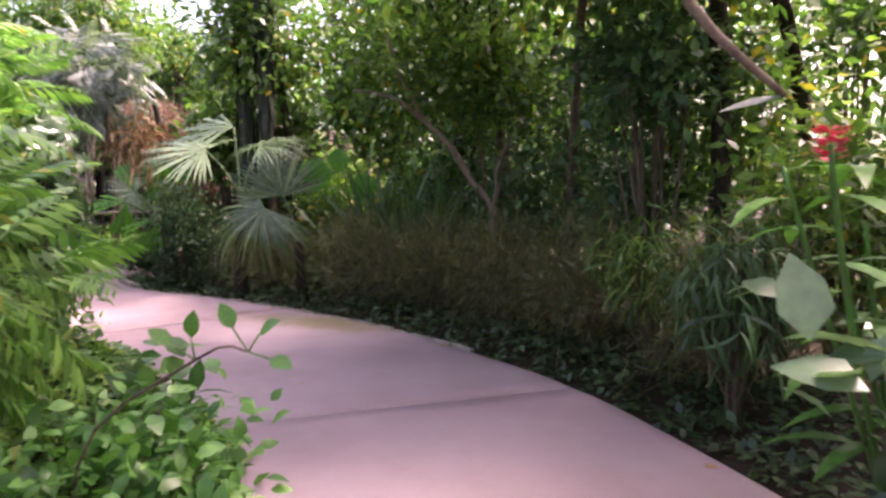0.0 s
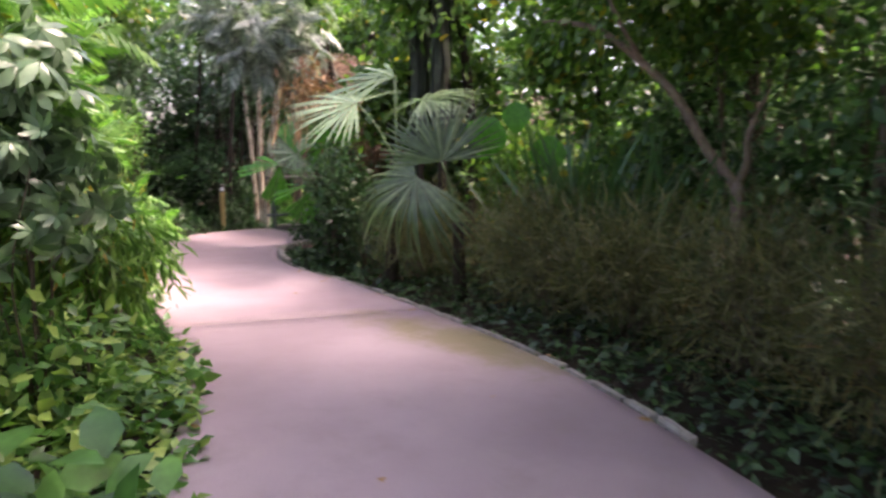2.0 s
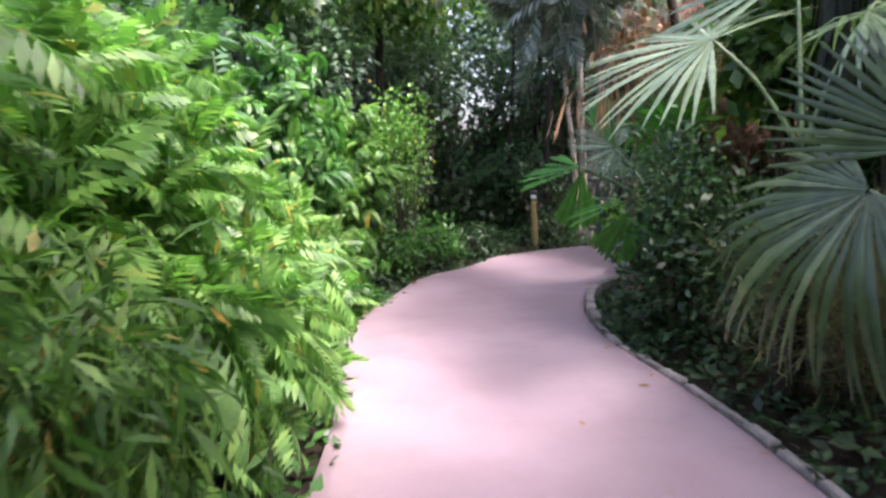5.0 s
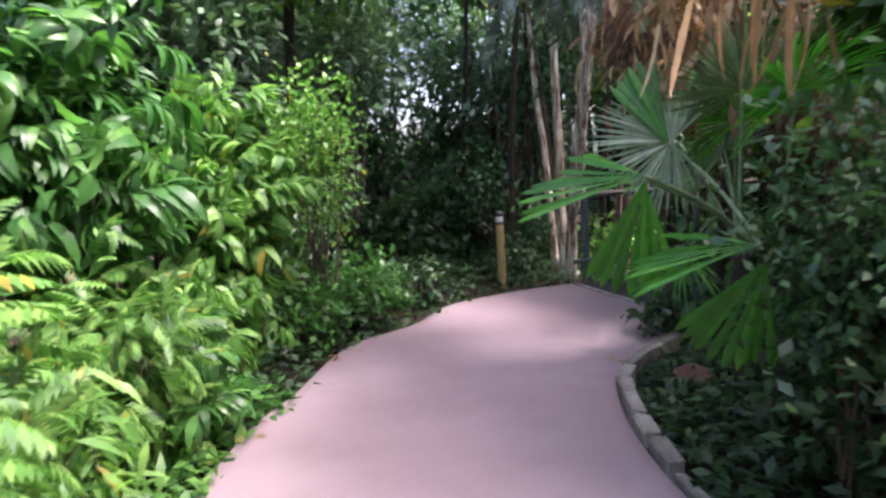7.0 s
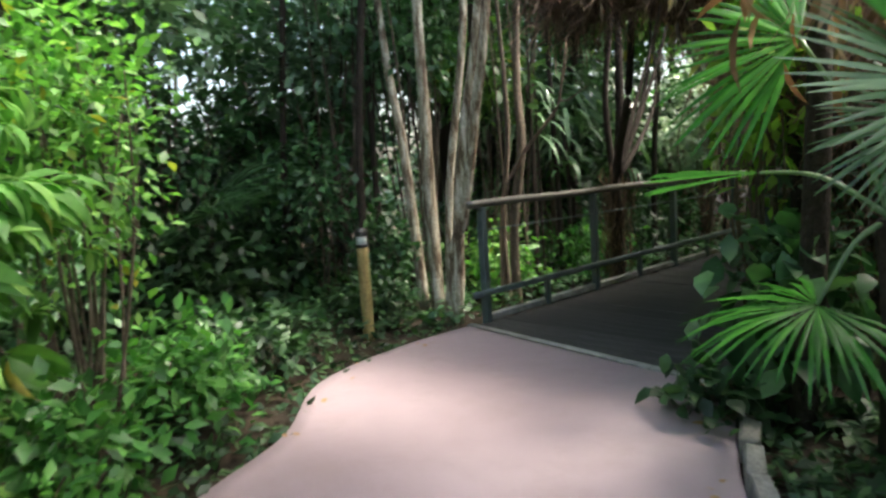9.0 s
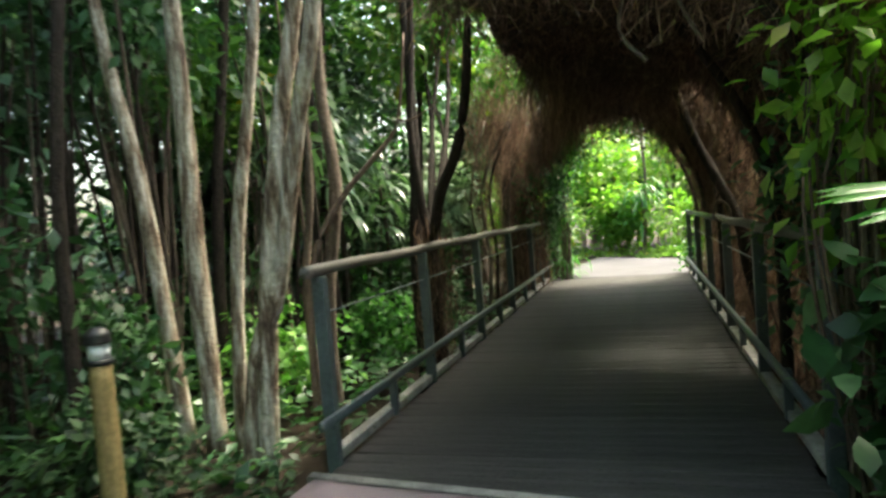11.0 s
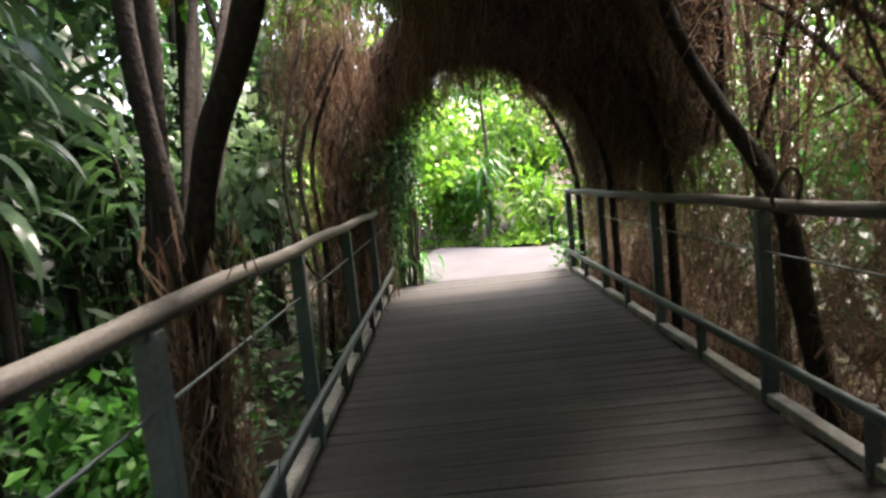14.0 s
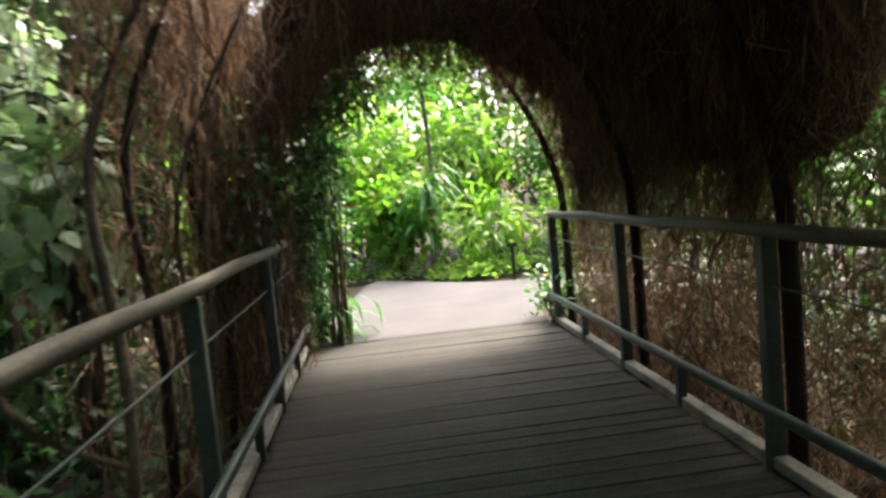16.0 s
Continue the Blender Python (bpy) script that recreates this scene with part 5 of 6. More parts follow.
# ---- trees beside the boardwalk ----


def tree(base, stems, crown_at, radii, mat, bark, label, clumps=260, per=8, size=0.17, seed=1, template=T_OVATE_FLAT, name="tree", limbs=7, droop=0.35):
    t = thing(name, (*base, GROUND), label, "tree")
    for k, (pts, radius) in enumerate(stems):
        part("trunk", capped(pts, np.linspace(radius, radius * 0.6, len(pts)), 10, 0.06, seed + k), bark, t)
    v, f = crown(radii, clumps, per, template, size, 0.22, droop, seed)
    part("crown", (v + np.asarray(crown_at), f), mat, t)
    rng = np.random.default_rng(seed)
    top = np.asarray(stems[0][0][-1], float)
    for q in scatter(limbs, np.asarray(radii) * 0.8, 0.4, rng)[0] + np.asarray(crown_at):
        part("limb", capped([top, (top + q) / 2 + rng.normal(size=3) * 0.12, q], [stems[0][1] * 0.5, stems[0][1] * 0.3, 0.01], 6, 0.05), bark, t)
    return t


tree((-1.02, 0.3), [([(0, 0, -0.1), (-0.03, 0, 1.3), (-0.02, 0, 2.2), (-0.03, 0, 3.2), (-0.1, 0.1, 5.2)], 0.075), ([(-0.22, 0, -0.1), (-0.42, 0, 1.8), (-0.6, 0, 2.75), (-0.9, 0.1, 4.6)], 0.06)],
     (-0.4, 0.4, 6.0), (1.8, 1.8, 1.2), L_CANOPY, M_PALEBARK, "multi-stemmed tree with pale peeling bark", 260, 8, 0.17, 201)
tree((-0.54, 0.1), [([(-0.1, 0, -0.1), (0.0, 0, 0.6), (0.2, 0, 1.1), (0.42, 0, 2.0), (0.6, 0.0, 2.75), (0.7, 0.3, 5.0)], 0.066), ([(0.02, -0.02, -0.1), (0.12, 0, 1.0), (0.3, 0, 2.0), (0.45, 0.1, 3.0), (0.4, 0.3, 5.0)], 0.065), ([(-0.3, 0.2, -0.1), (-0.2, 0.2, 1.3), (0.05, 0.3, 3.0), (0.1, 0.3, 5)], 0.05)],
     (0.4, 0.5, 6.0), (1.8, 1.8, 1.2), L_CANOPY, M_PALEBARK, "clump of pale-barked stems beside the rail", 260, 8, 0.17, 202)
tree((-0.16, 2.47), [([(0, 0.03, -0.5), (0.0, 0, 0.5), (0.02, -0.02, 1.2)], 0.085), ([(0.02, -0.02, 1.12), (0.2, -0.2, 1.6), (0.46, -0.46, 1.98), (0.6, -0.6, 2.4), (0.68, -0.66, 2.95)], 0.055), ([(0.0, 0, 1.15), (-0.08, 0.03, 1.7), (-0.12, 0.05, 2.3), (-0.06, 0.15, 3.3), (-0.1, 0.3, 4.4)], 0.045)],
     (-0.5, 2.3, 3.75), (1.1, 1.7, 0.95), L_CANOPY, M_BACKLITBARK, "dark forked tree trunk pressed against the railing", 330, 8, 0.16, 203, limbs=4)
tree((-0.5, 3.0), [([(0, 0, -0.5), (-0.02, 0.05, 1.0), (0.05, 0.1, 2.2), (0.0, 0.2, 4.6)], 0.07)], (-0.3, 0.4, 5.4), (1.5, 1.6, 1.0), L_CANOPY, M_BACKLITBARK, "slender dark tree outside the railing", 200, 8, 0.16, 204)
for k, (x, y, r, lean) in enumerate(((-1.9, 1.6, 0.06, 0.3), (-1.5, 3.2, 0.05, -0.2), (-2.4, 4.6, 0.07, 0.2), (-1.2, 5.2, 0.05, 0.15), (-3.1, 2.6, 0.09, -0.3), (-2.0, 7.2, 0.07, 0.1), (-3.8, 0.6, 0.08, 0.2), (-2.9, -0.4, 0.05, 0.2), (-2.2, 0.5, 0.045, -0.15), (-3.4, 6.0, 0.1, 0.1))):
    tree((x, y), [([(0, 0, -0.5), (lean * 0.3, 0, 1.5), (lean, 0.1, 3.4), (lean * 1.2, 0.2, 5.0)], r)], (lean, 0.2, 5.4), (1.5, 1.5, 1.4), L_DARK if k % 2 else L_CANOPY, M_DARKBARK, "slender dark-stemmed tree in the wood", 170, 7, 0.19, 210 + k, limbs=4)
# added tree whose high crown shades the pale trunks and deck entrance
tree((-1.6, -0.2), [([(0, 0, -0.2), (-0.1, 0.1, 1.8), (0.2, 0.2, 4.2)], 0.055)], (1.2, 0.9, 5.0), (2.2, 1.4, 0.8), L_CANOPY, M_DARKBARK, "slender tree added for shade over the path end", 300, 8, 0.19, 229, limbs=7)
# added tree whose crown shades the wood left of the boardwalk
tree((-1.0, 10.0), [([(0, 0, -0.2), (0.1, 0, 1.8), (0.5, 0, 3.9)], 0.08)], (1.0, -0.1, 4.7), (1.7, 1.3, 0.9), L_CANOPY, M_DARKBARK, "tree with a dense crown added for shade by the tunnel exit", 300, 8, 0.19, 205, limbs=6)
tree((-0.5, 0.95), [([(0.05, 0, -0.4), (0.0, 0.05, 0.8), (0.12, 0.1, 1.7), (0.02, 0.2, 2.6), (0.1, 0.3, 4.6)], 0.06), ([(-0.12, 0.1, -0.4), (-0.2, 0.1, 0.9), (-0.1, 0.15, 2.0), (-0.3, 0.2, 4.4)], 0.036)], (-0.1, 0.3, 5.0), (0.8, 0.8, 0.6), L_CANOPY, M_BARK, "brown twisting stems beside the pale trunks", 60, 7, 0.16, 206, limbs=3)
bough = thing("leaning_sapling", (-0.52, 0.9, GROUND), "thin grey bough leaning up beside the railing", "sapling")
part("stem", capped([(-0.1, 0, -0.3), (-0.08, 0.0, 0.6), (-0.03, 0.01, 1.08), (0.07, 0.03, 1.36), (0.28, 0.06, 1.65), (0.58, 0.11, 1.95), (0.68, 0.13, 2.13), (0.74, 0.2, 2.7)], [0.03, 0.028, 0.027, 0.025, 0.021, 0.017, 0.013, 0.008], 8, 0.06, 7), M_GREYBARK, bough)
part("branch", capped([(0.67, 0.13, 2.1), (0.78, 0.13, 2.09), (0.95, 0.2, 2.2)], [0.01, 0.008, 0.005], 6, 0.05, 8), M_GREYBARK, bough)
# tall strap-leaved plants catching the light in the wood
for k, (x, y, h, n, sc) in enumerate(((-1.5, 3.3, 2.3, 46, 0.75), (-2.2, 4.4, 2.7, 50, 0.85), (-1.9, 5.6, 2.2, 46, 0.8), (-2.7, 3.0, 3.0, 44, 0.85), (-1.3, 2.3, 2.8, 36, 0.65))):
    t = thing("dracaena", (x, y, GROUND - 0.3), "tall plant with glossy drooping strap leaves in the wood", "plant", "strap plants in the wood")
    part("stem", capped([(0, 0, 0), (0.05, 0.03, h * 0.6), (0, 0, h)], [0.035, 0.03, 0.022], 8, 0.05, k), M_DARKBARK, t)
    rng = np.random.default_rng(840 + k)
    th = rng.random(n) * 6.283
    pos = np.stack([0.03 * np.cos(th), 0.03 * np.sin(th), h + rng.uniform(-0.7, 0.25, n)], 1)
    ax = np.stack([np.cos(th), np.sin(th), rng.uniform(0.1, 1.2, n)], 1)
    blades(t, STRAP_G, L_GLOSS, pos, ax, np.tile([[0, 0, 1.0]], (n, 1)), sc * rng.uniform(0.7, 1.15, n))
# clumps of thin upright canes
for k, (x, y, n) in enumerate(((-1.9, 0.8, 8), (-1.4, 2.1, 8), (-2.6, 0.2, 8))):
    t = thing("cane_clump", (x, y, GROUND - 0.25), "clump of thin upright brown canes among the trees", "bamboo", "canes")
    rng = np.random.default_rng(870 + k)
    for j in range(n):
        b, lean = rng.normal(size=2) * 0.2, rng.normal(size=2) * 0.28
        part("cane", capped([(*b, 0), (*(b + lean * 0.3), 1.7), (*(b + lean * 0.8), 3.4), (*(b + lean * 1.5), 4.8)], [0.017, 0.015, 0.012, 0.006], 6, 0.04, j), M_DARKBARK if j % 3 else M_BARK, t)
# understorey outside the left railing
rng = np.random.default_rng(300)
for k, (x, y, rx, rz, h, mt, tm, sz) in enumerate((
    (-1.3, 1.5, 0.6, 0.35, -0.1, L_LIME, T_OVATE, 0.11), (-1.0, 3.2, 0.5, 0.35, -0.15, L_MID, T_OVATE, 0.12), (-1.4, 4.8, 0.7, 0.5, 0.0, L_IVYDIM, T_LANCE, 0.24),
    (-2.6, 2.4, 0.9, 0.6, 0.25, L_DARK, T_LANCE, 0.3), (-1.5, 6.2, 0.8, 0.5, 0.1, L_DARK, T_OVATE, 0.13), (-3.3, 4.2, 1.1, 0.9, 0.5, L_MID, T_LANCE, 0.34),
    (-2.2, 3.9, 0.9, 0.8, 2.1, L_SCHEF, T_LANCE, 0.42), (-2.9, 5.6, 1.0, 0.9, 2.3, L_SCHEF, T_LANCE, 0.42), (-2.0, 2.2, 0.8, 0.8, 2.3, L_CANOPY, T_OVATE, 0.16),
    (-2.5, -0.2, 1.0, 0.9, 1.0, L_DARK, T_OVATE, 0.13), (-3.2, -1.6, 1.2, 1.3, 1.5, L_DARK, T_OVATE, 0.13), (-3.6, 1.2, 1.2, 1.2, 2.2, L_DARK, T_LANCE, 0.3),
    (-1.9, 0.9, 0.8, 0.7, 2.6, L_DARK, T_OVATE, 0.13), (-3.6, -2.9, 1.2, 1.0, 2.6, L_SILVER, T_PIN_FERN, 0.4), (-1.5, -3.4, 1.0, 0.6, 0.6, L_DARK, T_OVATE, 0.12))):
    shrub("understorey_shrub", (x, y), (rx, rx * 0.9, rz), tm, mt, 120 if sz < 0.2 else 70, 7 if sz < 0.2 else 5, sz, "leafy understorey shrub among the trees", height=h + 0.4, seed=301 + k, group="understorey", stems=9, thick=0.01, droop=0.5)
low_cover("groundcover", np.array([(-2.0, -0.5), (-2.0, 9.0)]), 0, 1, -1.9, 1.9, 5200, 1, T_OVATE, L_DARK, 0.12, 0.16, "leafy green plants covering the ground outside the railing", 9)

low_cover("groundcover", np.array([(-4.0, -5.5), (-4.0, 9.5)]), 0, 1, -2.6, 2.6, 6000, 1, T_OVATE_FLAT, L_DARK, 0.19, 0.4, "dark leafy plants covering the wood floor", 19)
low_cover("groundcover", np.array([(4.6, 0.2), (4.6, 12.0)]), 0, 1, -1.7, 2.4, 5000, 1, T_OVATE_FLAT, L_OLIVE, 0.15, 0.35, "olive green plants and dry stalks covering the ground", 20)
low_cover("groundcover", np.array([(4.0, 0.8), (16.5, -1.5)]), 0, 1, -2.0, 2.4, 4200, 1, T_OVATE_FLAT, L_DARK, 0.19, 0.35, "dark green plants covering the ground behind the thicket", 21)

shrub("low_shrub", (-1.1, -0.45), (0.45, 0.35, 0.35), T_OVATE, L_IVYDIM, 90, 7, 0.1, "low leafy shrub at the foot of the pale trunks", height=0.28, seed=137, spread=0.09)
shrub("low_shrub", (-1.75, 0.25), (0.5, 0.4, 0.6), T_OVATE, L_DARK, 90, 7, 0.12, "dark leafy shrub among the pale trunks", height=0.6, seed=138, spread=0.09)
# silver-leaved tree over the bend
silver = tree((2.95, -0.75), [([(0, 0, -0.1), (0.05, 0.1, 1.4), (0.0, 0.2, 2.8), (-0.1, 0.1, 3.6)], 0.075)], (-0.45, -1.0, 3.75), (1.15, 1.0, 0.75), L_SILVER, M_DARKBARK, "tree with silver-grey feathery leaves over the bend", 95, 3, 0.52, 230, T_PIN, "silver_tree")
v, f = crown((0.42, 0.45, 0.5), 55, 6, T_LANCE, 0.28, 0.2, 0.9, 231)
tagged(part("dead_foliage", (v + np.array([0.5, -0.7, 2.5]), f), M_TANLEAF, silver, "hanging reddish-brown dead leaves"), kind="stuff")

# canopy right of the path, shading the thicket; some crowns are added out of view for shade
for k, (x, y, z, rx, ry) in enumerate(((12.7, -2.2, 4.4, 2.5, 1.9), (9.6, -1.2, 4.7, 2.3, 1.9), (6.6, 1.6, 5.0, 2.0, 1.8), (15.2, -4.6, 4.2, 2.2, 1.9), (11.0, 1.8, 4.2, 2.3, 1.8), (8.2, 2.6, 4.2, 2.2, 1.8), (13.3, -4.1, 5.0, 2.2, 1.6), (5.6, -0.7, 4.3, 1.5, 1.2), (7.2, 12.4, 5.0, 1.8, 1.7))):
    tree((x, y + 0.8), [([(0, 0, -0.1), (0.1, 0, 1.8), (0.0, -0.2, z - 0.6)], 0.12)], (0, -0.7, z), (rx, ry, 1.5), L_CANOPY, M_DARKBARK, "shade tree with a dense dark green crown", 430 if x > 9 else 390, 8, 0.2, 240 + k, limbs=8)
# crowns added out of view to shade the first stretch of the path, the last two to close the sky at the bend; their
# trunks stand back in the planting
for k, (x, y, cx, cy, z, r) in enumerate(((12.4, -0.9, 11.9, -5.1, 4.9, 1.7), (16.4, -5.4, 13.7, -7.6, 4.9, 2.0), (17.8, -8.6, 15.4, -9.8, 4.9, 1.9), (9.4, -0.2, 9.5, -4.1, 5.0, 1.5), (10.2, -0.6, 11.2, -4.3, 4.3, 1.7), (14.2, -2.6, 11.6, -6.5, 5.0, 1.25), (-2.2, -3.2, -1.6, -2.9, 4.6, 1.8), (0.2, -5.7, 0.4, -5.3, 4.5, 1.6))):
    dx, dy = cx - x, cy - y
    tree((x, y), [([(0, 0, -0.1), (0.02 * dx, 0.02 * dy, 2.0), (0.25 * dx, 0.25 * dy, 4.0), (0.7 * dx, 0.7 * dy, z)], 0.09)], (dx, dy, z), (r, r * 0.9, 0.7), L_CANOPY, M_DARKBARK, "tree with a spreading dark crown, added over the path", 330, 8, 0.19, 290 + k, limbs=7)
for k, (x, y, rx, rz, h) in enumerate(((11.6, -1.6, 1.3, 1.5, 2.2), (13.6, -2.8, 1.2, 1.5, 2.2), (9.6, -0.5, 1.4, 1.3, 1.8), (7.3, -0.6, 1.0, 1.0, 1.3), (4.9, 0.2, 0.9, 0.9, 1.1), (15.4, -5.6, 1.0, 1.4, 1.8), (12.8, -3.4, 0.9, 0.9, 2.6), (10.4, -1.2, 1.1, 0.9, 3.0), (12.5, -2.6, 1.0, 1.0, 1.2), (14.3, -4.2, 0.9, 1.0, 1.2), (10.9, -1.5, 1.0, 1.0, 1.1), (9.0, -1.0, 1.0, 0.9, 1.1), (15.6, -6.6, 0.8, 1.0, 1.0))):
    shrub("large_shrub", (x, y), (rx, 1.0, rz), T_OVATE_FLAT, L_CANOPY if k % 2 else L_DARK, 240, 8, 0.15, "large dark green shrub behind the thicket", height=h, seed=260 + k, group="large shrubs", stems=12, thick=0.025)

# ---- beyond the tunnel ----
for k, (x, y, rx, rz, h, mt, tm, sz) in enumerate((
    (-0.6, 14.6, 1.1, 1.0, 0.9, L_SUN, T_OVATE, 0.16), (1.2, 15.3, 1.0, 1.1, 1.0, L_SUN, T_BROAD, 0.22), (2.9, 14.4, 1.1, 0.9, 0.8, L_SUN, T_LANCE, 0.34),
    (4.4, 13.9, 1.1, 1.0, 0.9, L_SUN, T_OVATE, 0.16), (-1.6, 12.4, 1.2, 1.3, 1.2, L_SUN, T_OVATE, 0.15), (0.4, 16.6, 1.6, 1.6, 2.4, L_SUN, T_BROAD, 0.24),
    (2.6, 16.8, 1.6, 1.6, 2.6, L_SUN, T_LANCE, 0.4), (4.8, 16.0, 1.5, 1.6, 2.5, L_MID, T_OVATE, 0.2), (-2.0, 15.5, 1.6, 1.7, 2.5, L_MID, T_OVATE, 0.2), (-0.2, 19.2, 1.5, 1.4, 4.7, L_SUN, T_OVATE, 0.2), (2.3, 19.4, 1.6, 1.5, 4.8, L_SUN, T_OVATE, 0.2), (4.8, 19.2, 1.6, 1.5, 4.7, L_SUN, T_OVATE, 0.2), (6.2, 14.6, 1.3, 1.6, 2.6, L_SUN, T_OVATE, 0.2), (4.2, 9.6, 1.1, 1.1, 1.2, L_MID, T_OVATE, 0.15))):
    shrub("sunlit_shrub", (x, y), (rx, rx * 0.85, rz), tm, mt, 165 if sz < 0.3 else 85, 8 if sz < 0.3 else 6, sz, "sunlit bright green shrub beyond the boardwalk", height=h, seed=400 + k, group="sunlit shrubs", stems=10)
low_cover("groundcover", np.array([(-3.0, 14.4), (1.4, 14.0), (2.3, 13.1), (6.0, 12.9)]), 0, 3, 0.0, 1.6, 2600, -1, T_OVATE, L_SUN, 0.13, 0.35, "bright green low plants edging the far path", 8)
drac = thing("screw_pine", (1.75, 14.6, GROUND), "screw pine with long arching strap leaves", "plant")
part("trunk", capped([(0, 0, 0), (0.03, 0, 0.8), (0, 0, 1.7)], [0.06, 0.05, 0.045], 9, 0.06), M_BARK, drac)
part("trunk", capped([(0.05, 0.05, 0.6), (0.12, 0.1, 2.0), (0.05, 0.1, 3.6)], [0.045, 0.04, 0.035], 9, 0.06), M_BARK, drac)
rng = np.random.default_rng(410)
for z, n, s in ((1.55, 60, 0.95), (3.5, 50, 0.9), (0.8, 30, 0.8)):
    th = rng.random(n) * 6.283
    pos = np.stack([0.05 * np.cos(th), 0.05 * np.sin(th), z + rng.normal(size=n) * 0.12], 1)
    ax = np.stack([np.cos(th), np.sin(th), rng.uniform(0.1, 1.6, n)], 1)
    blades(drac, STRAP_C, L_MID, pos, ax, np.tile([[0, 0, 1.0]], (n, 1)), s * rng.uniform(0.7, 1.15, n))
sign = thing("marker_post", (2.85, 12.75, GROUND), "small dark marker post at the far path edge", "post")
part("post", rounded_box(0.05, 0.05, 0.55, 0.006, (0, 0, 0.25)), M_DARKBARK, sign)
part("plate", rounded_box(0.16, 0.03, 0.07, 0.006, (0, 0, 0.55)), M_DARKBARK, sign)

# ---- dense backing shrubs ----
BACK = [(x, 2.4 + 0.5 * math.sin(x), 1.5, 2.1, 1.9, L_CANOPY) for x in (6.4, 8.4, 10.4, 12.4, 14.4)]
BACK += [(7.4, 4.0, 1.8, 2.0, 3.9, L_CANOPY), (9.8, 4.2, 1.8, 2.0, 3.9, L_CANOPY), (12.2, 4.0, 1.8, 2.0, 3.9, L_CANOPY), (5.6, 2.4, 1.0, 1.3, 3.6, L_CANOPY)] + [(16.6, -0.6, 1.5, 2.1, 1.9, L_CANOPY), (17.4, -3.2, 1.5, 2.1, 1.9, L_DARK), (18.6, -6.0, 1.6, 2.1, 1.9, L_CANOPY)]
BACK += [(4.4, -0.3, 0.9, 0.9, 2.5, L_CANOPY), (5.2, 0.6, 0.9, 1.0, 2.4, L_CANOPY)]
# from y 3 on the shade of the wood is put into darker leaves
BACK += [(-5.2 + 0.6 * math.sin(y * 1.7), y, 1.5, 2.5, 2.3, L_DARK if y < 3 else L_IVYDIM) for y in (-5.6, -3.6, -1.6, 0.4, 2.4, 4.6, 6.8, 9.0)]
BACK += [(-3.0, 4.7, 1.1, 1.9, 1.7, L_IVYDIM), (-2.7, 6.9, 1.1, 2.1, 1.9, L_IVYDIM), (-1.9, 8.7, 0.8, 1.9, 1.8, L_IVYDIM)]
BACK += [(-2.6, -5.9, 1.5, 2.3, 2.2, L_DARK), (-0.8, -7.4, 1.5, 2.3, 2.2, L_MID), (2.0, -9.6, 1.7, 2.4, 2.4, L_DARK), (5.6, -10.6, 1.7, 2.4, 2.4, L_MID), (8.6, -12.2, 1.7, 2.2, 2.2, L_DARK)]
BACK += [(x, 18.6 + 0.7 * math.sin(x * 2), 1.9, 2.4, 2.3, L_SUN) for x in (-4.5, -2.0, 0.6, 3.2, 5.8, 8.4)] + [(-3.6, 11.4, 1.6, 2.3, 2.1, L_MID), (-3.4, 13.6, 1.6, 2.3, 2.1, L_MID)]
BACK += [(6.6, 4.8, 1.3, 1.5, 1.3, L_LIME), (6.2, 7.2, 1.4, 1.7, 1.5, L_MID), (6.8, 9.4, 1.4, 1.9, 1.7, L_LIME), (7.5, 13.8, 1.5, 2.0, 1.8, L_MID), (4.7, 2.6, 0.9, 1.2, 1.0, L_MID), (4.3, 1.2, 0.8, 1.2, 1.3, L_CANOPY), (14.9, 0.6, 1.5, 1.5, 3.6, L_CANOPY)]
for k, (x, y, r, rz, h, mt) in enumerate(BACK):
    shrub("backing_shrub", (x, y), (r, r * 0.85, rz), T_OVATE_FLAT, mt, 203, 9, 0.23, "tall dense green shrub closing the garden view", height=h, seed=700 + k, group="backing shrubs", stems=8, thick=0.03, spread=0.2)
BACK2 = [(-7.6 + 0.5 * math.sin(y * 2.1), y, 1.8, 1.2, 1.0, L_WOOD) for y in (-8.0, -5.2, -2.4, 0.4, 3.2, 6.0, 8.8)]
BACK2 += [(-6.0, y, 1.6, 1.6, 4.4, L_WOOD) for y in (-6.5, -4.2, -1.8, 0.6, 3.0)] + [(-6.0, 5.4, 1.6, 1.6, 4.4, L_DARK), (-6.0, 7.8, 1.6, 1.6, 4.4, L_DARK), (-3.4, 9.8, 1.4, 1.4, 4.3, L_IVYDIM), (-3.2, 7.0, 1.2, 1.1, 4.0, L_IVYDIM)] + [(-1.4, 9.6, 0.9, 1.1, 3.2, L_WOOD), (-2.3, 10.9, 1.1, 1.3, 3.0, L_MID)]
BACK2 += [(-4.0, -1.4, 1.5, 1.6, 4.2, L_WOOD), (-3.4, -2.6, 1.1, 0.7, 0.6, L_IVYDIM), (-3.2, -0.6, 1.1, 0.8, 0.6, L_IVYDIM), (-4.6, -3.4, 1.4, 1.6, 3.8, L_WOOD), (-2.6, -1.6, 0.9, 0.6, 0.5, L_IVYDIM), (-5.0, -0.2, 1.4, 1.5, 1.6, L_IVYDIM), (-5.0, -2.2, 1.4, 1.5, 1.6, L_IVYDIM)]
BACK2 += [(-3.7, 8.2, 1.1, 0.8, 0.6, L_WOOD), (-4.3, 5.6, 1.1, 0.8, 0.6, L_WOOD), (-3.8, 10.2, 1.2, 0.9, 0.7, L_WOOD)]
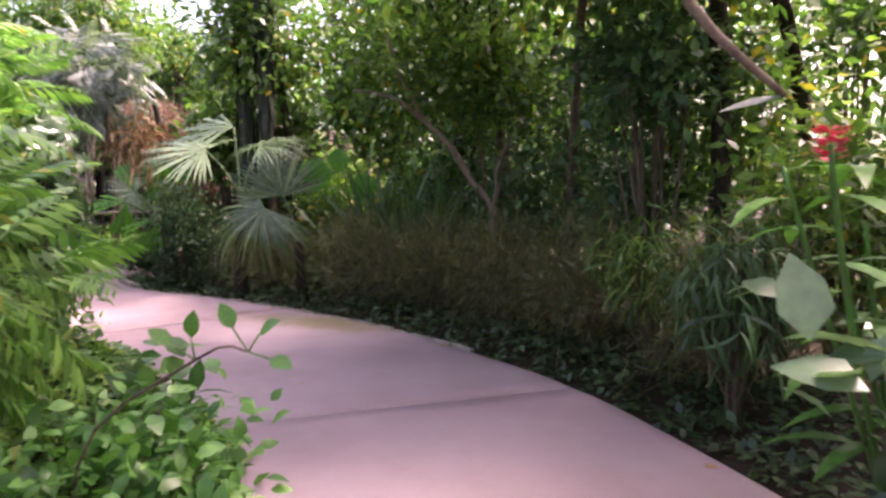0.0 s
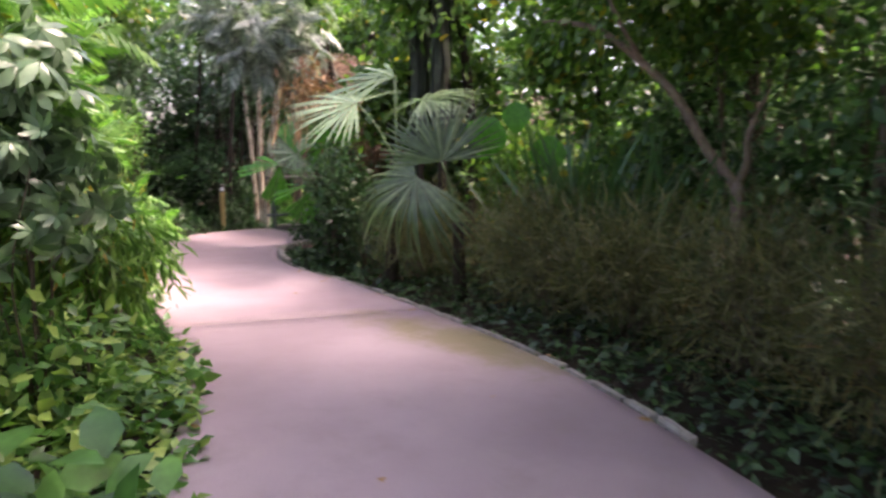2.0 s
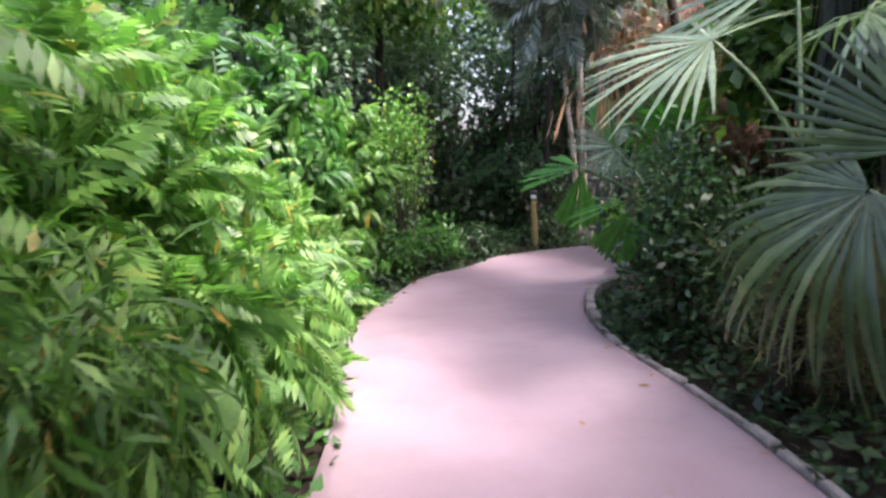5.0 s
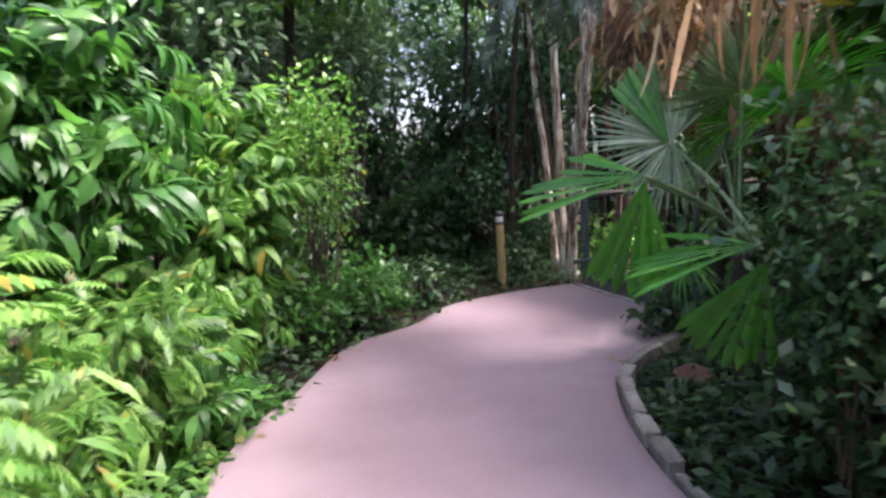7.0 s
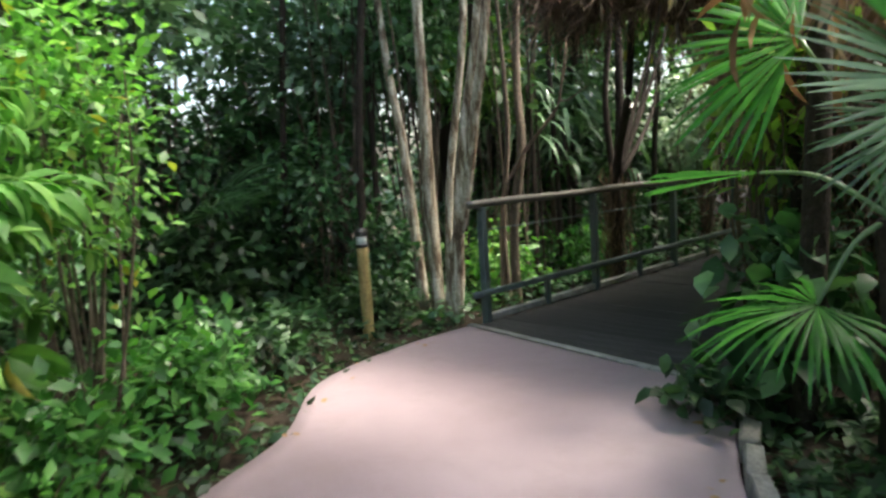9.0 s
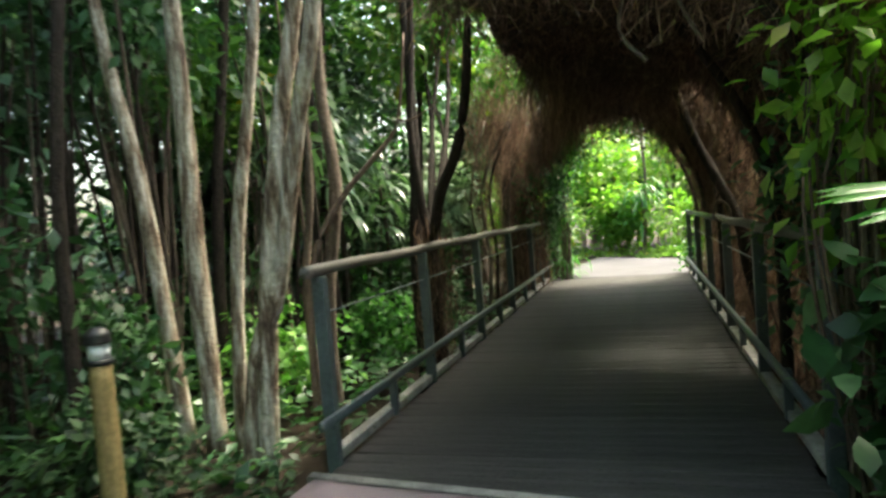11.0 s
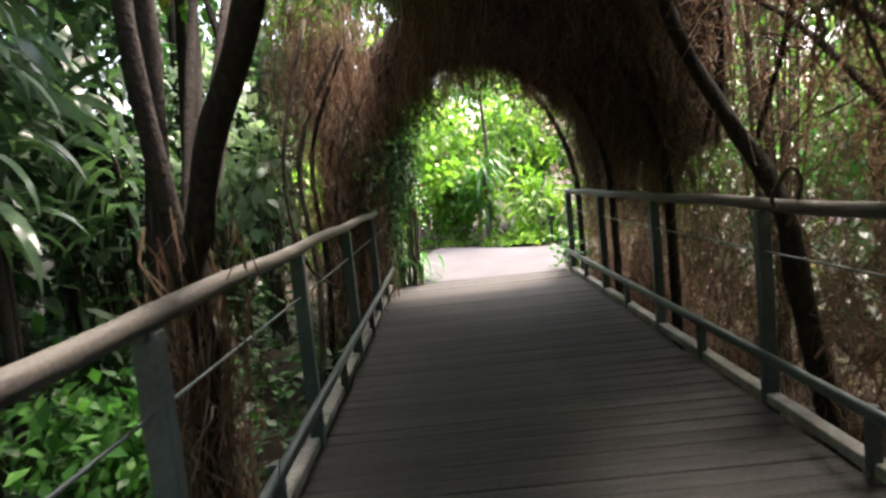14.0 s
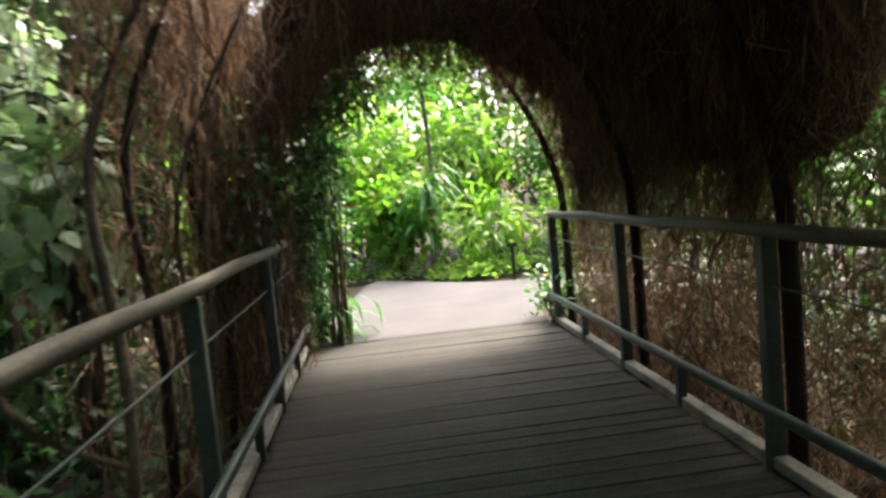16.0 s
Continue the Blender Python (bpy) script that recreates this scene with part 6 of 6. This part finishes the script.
BACK2 += [(-3.1, 0.4, 1.3, 1.3, 3.0, L_WOOD), (-2.7, -2.3, 1.3, 1.3, 3.2, L_WOOD), (-3.5, 2.6, 1.3, 1.4, 3.3, L_WOOD), (0.4, -6.2, 1.2, 1.2, 3.3, L_WOOD), (3.6, -7.2, 1.3, 1.2, 3.6, L_MID), (-1.2, -4.6, 1.1, 1.2, 3.3, L_WOOD)]
for k, (x, y, r, rz, h, mt) in enumerate(BACK2):
    shrub("woodland_shrub", (x, y), (r, r * 0.9, rz), T_OVATE_FLAT, mt, 195, 8, 0.185, "dark leafy shrub in the depth of the wood", height=h, seed=740 + k, group="woodland shrubs", stems=8, thick=0.03, spread=0.2)
for k, (x, y) in enumerate(((-4.2, -3.8), (-4.2, 3.6), (-4.0, 6.6), (-1.6, -5.0))):
    tree((x, y), [([(0, 0, -0.3), (0.1, 0, 2.0), (0, 0.1, 4.4)], 0.11)], (0, 0, 4.9), (2.2, 2.2, 1.6), L_DARK, M_DARKBARK, "dark woodland tree with dense crown", 320, 8, 0.21, 760 + k, limbs=6)

# ---- far woods closing the garden ----
rng = np.random.default_rng(500)
for k in range(34):
    a = k / 34 * 2 * math.pi
    rad = 15 + 3.5 * rng.random()
    x, y = 5 + rad * math.cos(a) * 1.1, 1 + rad * math.sin(a) * 1.15
    h = 5.5 + 2.5 * rng.random()
    if y > 13 and -3 < x < 13:
        y, h = y + 2.5, h * 0.72
    t = tree((x, y), [([(0, 0, -0.1), (0.15, 0, 2.5), (0, 0.1, h - 1)], 0.15)], (0, 0, h), (2.4, 2.4, 2.2), L_CANOPY, M_DARKBARK, "woodland tree with a full green crown", 84, 6, 0.5, 520 + k, limbs=4)
    b = shrub("woodland_shrub", (x * 0.93, y * 0.93), (2.0, 2.0, 1.9), T_OVATE_FLAT, L_MID if k % 3 else L_DARK, 74, 6, 0.43, "dense woodland shrub closing the view", height=1.9, seed=560 + k, group="woodland shrubs", stems=6, thick=0.03)

# ---- fallen leaves ----
rng = np.random.default_rng(600)
LEAF_ME = np_mesh("fallen_leaf", *[(q[0], [q[1]]) for q in (strip(3, 0.5, 0.25, 0.25, 0.45),)][0])
LEAF_ME.materials.append(M_TANLEAF)
spots = [(10.24, -4.88, 0.075), (10.52, -6.06, 0.1), (12.15, -7.75, 0.06), (12.0, -5.9, 0.06), (6.6, -3.9, 0.06), (2.9, -4.35, 0.16), (3.15, -4.45, 0.12), (1.75, -3.62, 0.1)]
for k in range(46):
    i = rng.integers(14, 100)
    u = rng.choice([0.02, 0.05, 0.95, 0.97]) + rng.normal() * 0.02
    p = LEFT[i] * (1 - u) + RIGHT[i] * u
    spots.append((p[0], p[1], rng.uniform(0.04, 0.1)))
for x, y, s in spots:
    lf = part("fallen_leaf", LEAF_ME, M_TANLEAF)
    lf.matrix_world = pose(x, y, 0.006, rng.normal() * 8, rng.normal() * 8, rng.random() * 360) @ Matrix.Scale(s, 4)
    tagged(lf, "dry yellowish leaf fallen on the path", "leaf", "fallen leaves")
